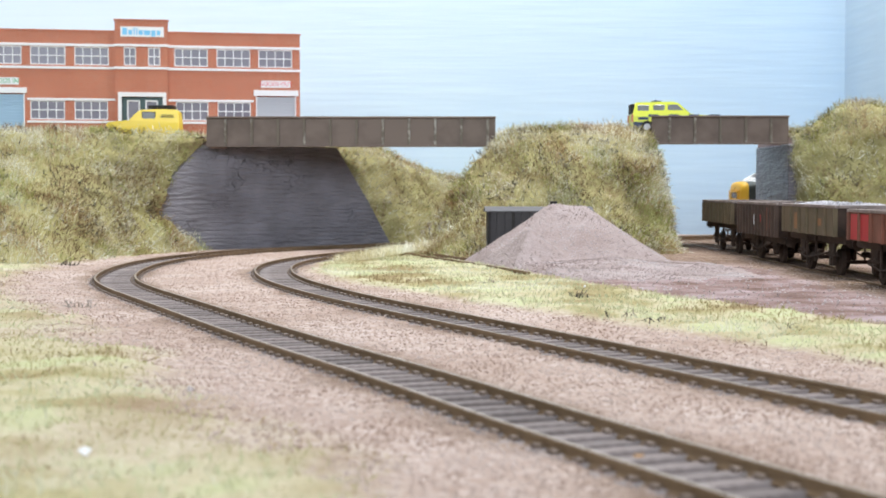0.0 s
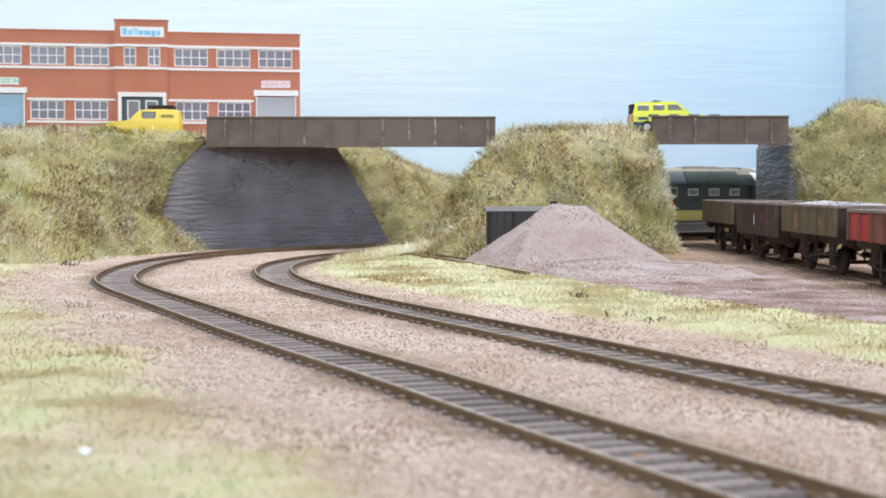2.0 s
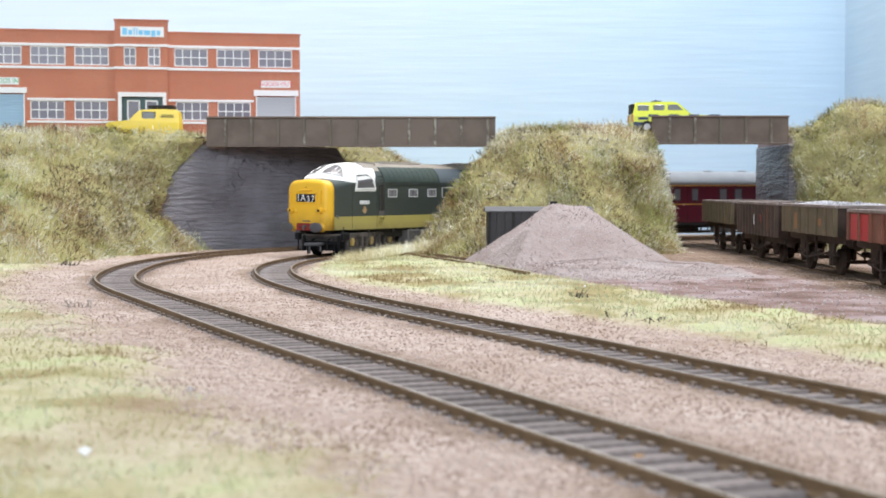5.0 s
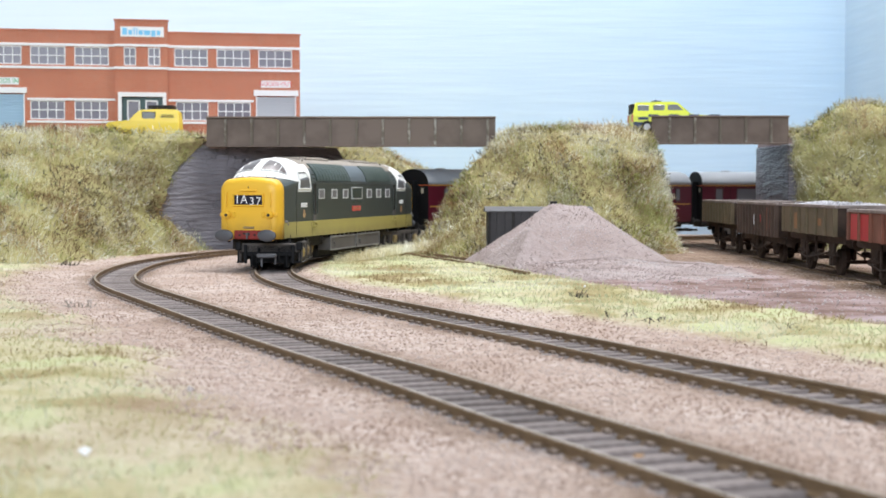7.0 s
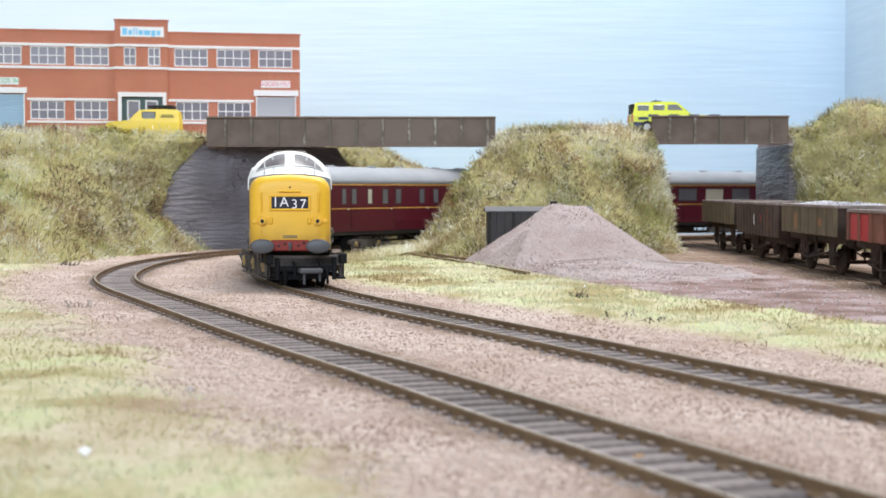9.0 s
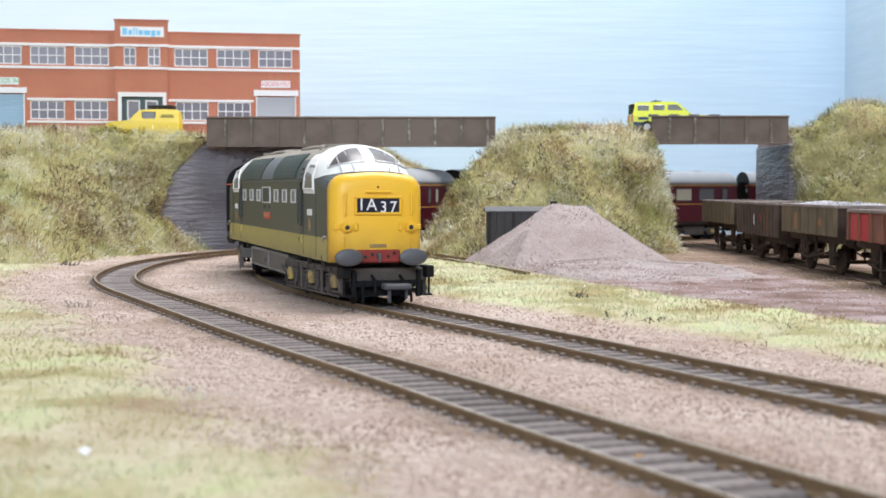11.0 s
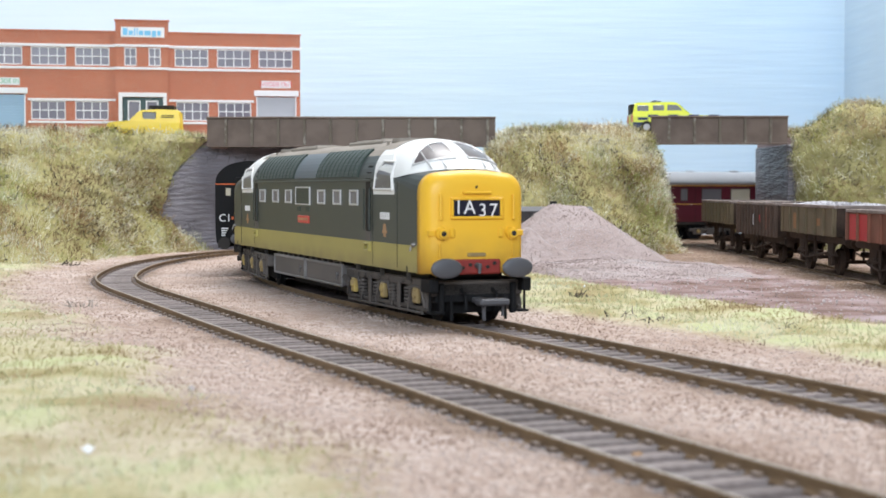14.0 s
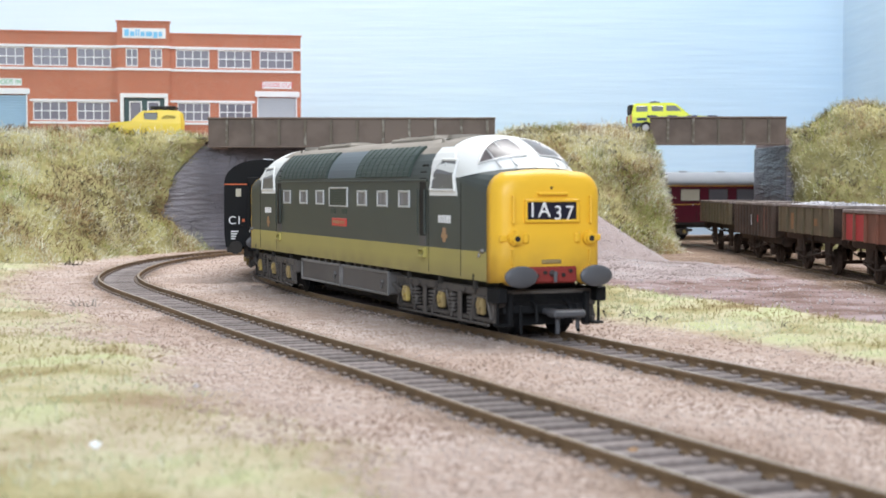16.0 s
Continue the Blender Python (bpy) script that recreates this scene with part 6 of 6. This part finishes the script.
def heap_height(x, y):
    k = 1.6 * hash_noise(x, y, 4, 1 / 16.0) + 0.7 * hash_noise(x, y, 2, 1 / 5.0)
    a = 34.4 - 0.66 * math.hypot(max(0.0, abs(x - 70) - 8), (y - 826) * 0.9)
    b = min(24.5 - 0.78 * math.hypot(x - 43, (y - 783) * 0.95), 22.4)
    c = 7.0 - 0.07 * math.hypot(x - 84, y - 742)
    edge = -OFF_OLD.at(x, y)
    return min(max(a, b, c), 33.2 + 0.3 * k, 1.15 * (edge - 3)) + k * 0.6 - 2.2


def stone_pile():
    xs = np.arange(-28, 152, 2.0)
    ys = np.arange(585, 850, 2.0)
    verts = []
    for y in ys:
        for x in xs:
            verts.append((x * MM, y * MM, max(heap_height(x, y), -4.5) * MM))
    w = len(xs)
    faces = []
    for j in range(len(ys) - 1):
        for i in range(w - 1):
            q = (j * w + i, j * w + i + 1, (j + 1) * w + i + 1, (j + 1) * w + i)
            if max(verts[k][2] for k in q) > -4.0 * MM:
                faces.append(q)
    me = bpy.data.meshes.new("gravel_mound")
    me.from_pydata(verts, [], faces)
    me.materials.append(M_HEAP)
    for p in me.polygons:
        p.use_smooth = True
    t = thing("gravel_mound", "pile of pale pinkish crushed stone in the yard", "gravel pile")
    ob = new("mound_core", me)
    ob.parent = t
    rng = np.random.default_rng(8)
    pts = []
    while len(pts) < 11000:
        x, y = rng.uniform(-20, 145), rng.uniform(590, 845)
        z = heap_height(x, y)
        if z > -2.6:
            pts.append((x, y, z + rng.uniform(-0.1, 0.25)))
    pebbles("loose_stone", pts, (0.2, 0.44), M_PEBBLE, t, "loose crushed stones", seed=9)


M_PEBBLE = island_mat("pinkish_stone", [(0.25, 0.19, 0.175), (0.33, 0.27, 0.255), (0.4, 0.34, 0.325), (0.5, 0.45, 0.44)])
M_BALLASTSTONE = island_mat("ballast_stone", [(0.3, 0.21, 0.165), (0.37, 0.275, 0.225), (0.42, 0.33, 0.28), (0.49, 0.4, 0.355)])


def grounded_van():
    t = thing("van_body_hut", "black grounded wooden van body used as a store", "hut", at(26, 851, -1.5, 0, 0, 0))
    L, D, H = 60, 32, 29
    body = part("wall", box_bm(0, L, 0, D, 0, H, 0.3), M_HUT, t)
    for k in range(12):
        part("plank", box_bm(0.6 + k * 4.7, 4.9 + k * 4.7, -0.5, 0.2, 0.4, H - 0.4, 0.12), M_HUT, body)
    for x in (0, 14, 29, 44, L - 1.6):
        part("strapping", box_bm(x, x + 1.6, -1.2, -0.4, 0, H, 0.15), M_BLACK, body)
    bm = bmesh.new()
    prof = [(-1.8, H - 0.6), (-1.8, H), (D * 0.25, H + 1.8), (D * 0.5, H + 2.4), (D * 0.75, H + 1.8), (D + 1.8, H), (D + 1.8, H - 0.6)]
    prism(bm, prof, "x", -1.6, L + 1.6)
    part("roof", bm, M_ROOFPALE, t, "grey curved felt roof")
    part("roof_vent", box_bm(37, 41, 8, 12, H + 2.6, H + 5.6, 0.4), M_BLACK, t)


M_HUT = mat("black_planks", (0.035, 0.032, 0.035), 0.75, color2=(0.06, 0.055, 0.055), scale=200, bump=0.2)
M_ROOFPALE = mat("grey_roof", (0.13, 0.128, 0.135), 0.7, color2=(0.09, 0.086, 0.09), scale=120)


def old_siding():
    t = thing("track_old_siding", "disused siding of rusty rails sunk in dirt along the yard edge", "railway track", at(0, 0, 0.9), kind="structure")
    for off in (-6.5, 6.5):
        part("rail", rail_bm(LINE_OLD, off, 470, len(LINE_OLD) * 2 - 4), [M_RAIL, M_RAIL], t)
    tt, nn = normals_of(LINE_OLD)
    bm = bmesh.new()
    rings = []
    for i in range(0, len(LINE_OLD), 6):
        p, q = LINE_OLD[i], nn[i]
        rings.append([(p[0] + q[0] * a, p[1] + q[1] * a, b) for a, b in ((-1.0, -2.4), (1.0, -2.4), (1.0, -4.4), (-1.0, -4.4))])
    loft(bm, rings)
    bmesh.ops.recalc_face_normals(bm, faces=bm.faces[:])
    part("timber_edge", bm, M_SLEEPER, t)


# ---------------------------------------------------------------- grass and loose stone
M_GRASS = island_mat("static_grass", [(0.16, 0.09, 0.045), (0.3, 0.2, 0.09), (0.44, 0.36, 0.2), (0.3, 0.27, 0.1), (0.5, 0.45, 0.26)], 0.85)
M_GRASSWEST = island_mat("mottled_static_grass", [(0.11, 0.07, 0.035), (0.24, 0.16, 0.075), (0.33, 0.3, 0.09), (0.46, 0.44, 0.22), (0.66, 0.63, 0.5)], 0.85, patch=17.0, single=0.4, strong=6.5)
M_GRASSMID = island_mat("straw_static_grass", [(0.13, 0.08, 0.04), (0.28, 0.19, 0.085), (0.36, 0.33, 0.13), (0.52, 0.44, 0.26), (0.7, 0.65, 0.52)], 0.85, patch=24.0, single=0.42, strong=6.0)
M_GRASSEAST = island_mat("olive_static_grass", [(0.06, 0.045, 0.022), (0.17, 0.13, 0.05), (0.27, 0.25, 0.06), (0.37, 0.32, 0.13), (0.5, 0.45, 0.31)], 0.85, patch=20.0, single=0.4, strong=6.0)
M_GRASSPALE = island_mat("pale_static_grass", [(0.3, 0.22, 0.12), (0.35, 0.32, 0.14), (0.48, 0.43, 0.26), (0.44, 0.46, 0.27), (0.58, 0.54, 0.4), (0.5, 0.52, 0.35), (0.68, 0.65, 0.53)], 0.85, patch=13.0, single=0.24, strong=3.2)
M_STRAW = island_mat("pale_straw", [(0.4, 0.32, 0.16), (0.62, 0.55, 0.34), (0.74, 0.7, 0.52), (0.8, 0.78, 0.66)], 0.8)
M_TUFTBROWN = island_mat("dead_brown_grass", [(0.16, 0.09, 0.045), (0.3, 0.18, 0.085), (0.4, 0.27, 0.14), (0.46, 0.34, 0.2)], 0.85)
M_TUFTGREEN = island_mat("yellow_green_grass", [(0.22, 0.24, 0.055), (0.32, 0.34, 0.09), (0.42, 0.44, 0.18), (0.5, 0.53, 0.3)], 0.85)
M_TUFTPALE = island_mat("bleached_grass", [(0.5, 0.46, 0.32), (0.6, 0.57, 0.45), (0.7, 0.68, 0.58)], 0.85)
M_SPRIG = island_mat("dark_sprig", [(0.025, 0.025, 0.02), (0.06, 0.06, 0.045), (0.12, 0.105, 0.085)], 0.9)
M_TWIG = island_mat("grey_brown_twig", [(0.04, 0.032, 0.026), (0.08, 0.065, 0.055), (0.15, 0.125, 0.105), (0.36, 0.32, 0.28)], 0.85)


def blades(name, roots, ups, length, width, lean, material, label, category, seed):
    """Thin bent fibres, three triangles each, as one mesh."""
    rng = np.random.default_rng(seed)
    p, u = np.array(roots, float), np.array(ups, float)
    n = len(p)
    r = rng.normal(0, 1, (n, 3))
    d = u + r * lean
    d /= np.linalg.norm(d, axis=1)[:, None]
    d2 = d + rng.normal(0, 1, (n, 3)) * lean * 0.9 - np.array([0, 0, 0.25])
    d2 /= np.linalg.norm(d2, axis=1)[:, None]
    w = np.cross(d, rng.normal(0, 1, (n, 3)))
    w /= np.linalg.norm(w, axis=1)[:, None] + 1e-9
    ln = rng.uniform(length[0], length[1], (n, 1))
    wd = rng.uniform(width[0], width[1], (n, 1)) * 0.5
    m = p + d * ln * 0.55
    e = m + d2 * ln * 0.45
    v = np.stack([p - w * wd, p + w * wd, m + w * wd * 0.8, m - w * wd * 0.8, e], 1)
    verts = (v.reshape(-1, 3) * MM).tolist()
    faces = []
    for i in range(n):
        k = i * 5
        faces += [(k, k + 1, k + 2), (k, k + 2, k + 3), (k + 3, k + 2, k + 4)]
    me = bpy.data.meshes.new(name)
    me.from_pydata(verts, [], faces)
    me.materials.append(material)
    ob = new(name, me)
    return tagged(ob, label, category, kind="stuff")


def on_bank(key, n, seed, vmin=0.0, vmax=1.0, clump=0.0, size=14.0):
    """Random roots on an embankment's skin."""
    ob, pts, nn = BANKS[key]
    rng = np.random.default_rng(seed)
    nv, nu = pts.shape[:2]
    area = np.linalg.norm(np.cross(np.gradient(pts, axis=0), np.gradient(pts, axis=1)), axis=2)
    area[:int(vmin * nv)] = 0
    area[int(vmax * nv):] = 0
    if clump:
        for j in range(nv):
            for i in range(nu):
                x, y, z = pts[j, i]
                area[j, i] *= (0.15 if size < 20 else 0.0) + max(0.0, noise.noise((x / size + seed, y / size, z / size)) - (0.0 if size < 20 else 0.08)) * clump
    pr = (area / area.sum()).ravel()
    k = rng.choice(nv * nu, n, p=pr)
    base = pts.reshape(-1, 3)[k] + rng.normal(0, 1.3, (n, 3))
    up = nn.reshape(-1, 3)[k]
    up = up * np.sign(np.sum(up * np.array([0, -0.6, 0.8]), axis=1))[:, None]
    up = up * 0.7 + np.array([0, 0, 0.55])
    return base, up


def greenery():
    for key, n, vm, paint in (("west", 30000, 0.72, M_GRASSWEST), ("middle", 28000, 1.0, M_GRASSMID), ("east", 15000, 0.85, M_GRASSEAST), ("north", 11000, 0.85, M_GRASSMID)):
        base, up = on_bank(key, n, 11 + len(key), 0.0, vm)
        blades("grass_tuft", base, up, (2.2, 5.6), (0.22, 0.42), 0.6, paint, "dry straw and olive static grass fibres on the bank", "grass", 21 + n)
        for k, (tint, share) in enumerate(((M_TUFTBROWN, 0.3), (M_TUFTGREEN, 0.22 if key != "west" else 0.3), (M_TUFTPALE, 0.2))):
            base, up = on_bank(key, int(n * share), 3 * len(key) + 17 * k, 0.0, vm, 10.0, 30.0)
            blades("grass_tuft", base + up * 0.8, up, (2.2, 5.4), (0.22, 0.42), 0.7, tint, ("rusty brown dead grass in patches", "yellow green grass in patches", "bleached pale grass in patches")[k], "grass", 71 + n + k)
        base, up = on_bank(key, int(n * 0.2), 61 + len(key), 0.0, vm, 5.0)
        blades("straw_tuft", base, up, (3.5, 8.5), (0.22, 0.4), 0.9, M_STRAW, "long pale straw fibres combed over the bank", "grass", 51 + n)
        base, up = on_bank(key, int(n * 0.12), 31 + len(key), 0.0, vm, 8.0)
        blades("dry_twig", base, up, (3.0, 7.5), (0.3, 0.6), 1.6, M_TWIG, "grey brown tangled dry twigs on the bank", "twigs", 41 + n)
    for key, n, lo, hi in (("west", 200, 0.5, 0.72), ("middle", 210, 0.3, 0.8), ("east", 260, 0.4, 0.8), ("west", 210, 0.0, 0.4)):
        base, up = on_bank(key, n, 91 + n, lo, hi, 12.0)
        blades("dark_sprig", np.repeat(base, 3, axis=0), np.repeat(up, 3, axis=0), (2.5, 6.0), (0.4, 0.75), 1.2, M_SPRIG, "dark grey green wiry sprigs standing out of the grass", "weeds", 95 + n)
    # flat ground: sampled over the stretch before the banks
    rng = np.random.default_rng(77)
    roots, pale, twig = [], [], []
    tries = 0
    while len(pale) < 24000 and tries < 110000:
        tries += 1
        x, y = rng.uniform(-300, 200), 120 + 780 * rng.random() ** 1.1
        if abs(x) > 0.33 * y + 20:
            continue
        g, k, z, d0 = cover(x, y)
        if g > 0.35 and rng.random() < g:
            pale.append((x, y, z - 0.2))
        elif g > 0.1 and rng.random() < 0.25:
            roots.append((x, y, z - 0.2))
    up = np.tile(np.array([0, 0, 1.0]), (len(pale), 1))
    blades("grass_tuft", pale, up, (1.2, 3.0), (0.2, 0.36), 0.6, M_GRASSPALE, "pale green and straw static grass on the ground", "grass", 5)
    up = np.tile(np.array([0, 0, 1.0]), (len(roots), 1))
    blades("grass_tuft", roots, up, (1.0, 2.2), (0.2, 0.32), 0.9, M_GRASS, "sparse short dry grass at the ballast edge", "grass", 6)
    # longer fringe beside the bank and the inner line
    fr = []
    while len(fr) < 5200:
        y = rng.uniform(820, 985)
        x = rng.uniform(-62, 60)
        d = -OFF_IN.at(x, y)
        if 17 < d < 60 and rng.random() < 0.9:
            fr.append((x, y, -2.5 + max(0.0, d - 25) * 0.18))
    up = np.tile(np.array([0.0, -0.15, 1.0]), (len(fr), 1))
    blades("grass_tuft", fr, up, (4.0, 9.0), (0.2, 0.4), 0.6, M_STRAW, "long straw coloured grass fringe beside the line", "grass", 8)
    for cx, cy in ((58, 470), (66, 452), (52, 560), (-75, 330), (-128, 520), (100, 420), (-205, 800), (-225, 790), (20, 640)):
        tw = [(cx + rng.normal(0, 2.4), cy + rng.normal(0, 2.4), -1.5) for _ in range(26)]
        blades("weed", tw, np.tile(np.array([0, 0, 1.0]), (26, 1)), (2.0, 5.5), (0.3, 0.55), 0.9, M_TWIG, "small dark weed tuft on the verge", "weed", int(cx + cy))
    # loose stones of the ballast
    st = []
    while len(st) < 30000:
        y = 150 + 850 * rng.random() ** 1.2
        x = rng.uniform(-0.31 * y - 10, 0.31 * y + 10)
        g, k, z, d0 = cover(x, y)
        if g < 0.5 and k < 0.3:
            do, di = abs(OFF_OUT.at(x, y)), abs(OFF_IN.at(x, y))
            if min(do, di) > 11.5 or rng.random() < 0.05:
                st.append((x, y, z + 0.1))
    pebbles("ballast_stone", st, (0.16, 0.38), M_BALLASTSTONE, None, "small pinkish brown ballast stones", "ballast", 12)
    for x, y, m in ((-55.5, 226, M_TRIM), (7, 300, M_PEBBLE), (31, 231, M_CREST), (-52, 300, M_PEBBLE), (58, 600, M_TRIM)):
        z = cover(x, y)[2]
        pebbles("stray_stone", [(x, y, z + 0.9)], (0.7, 1.1), m, None, "single pale stone lying beside the track", "stone", int(x + y))
    yd = []
    while len(yd) < 1500:
        y, x = rng.uniform(400, 900), rng.uniform(50, 230)
        g, k, z, d0 = cover(x, y)
        if k > 0.5:
            yd.append((x, y, z + 0.1))
    pebbles("yard_stone", yd, (0.25, 0.7), M_PEBBLE, None, "scattered small stones on the yard", "stones", 14)

room()
backdrop()
ground()
embankments()
plateau()
abutment_west()
abutment_east()
bridges()
factory()
yellow_van()
patrol_car()
stone_pile()
grounded_van()
wagons()
old_siding()
locomotive()
for k in range(4):
    coach(k, k == 0)
greenery()
tracks()
motions()
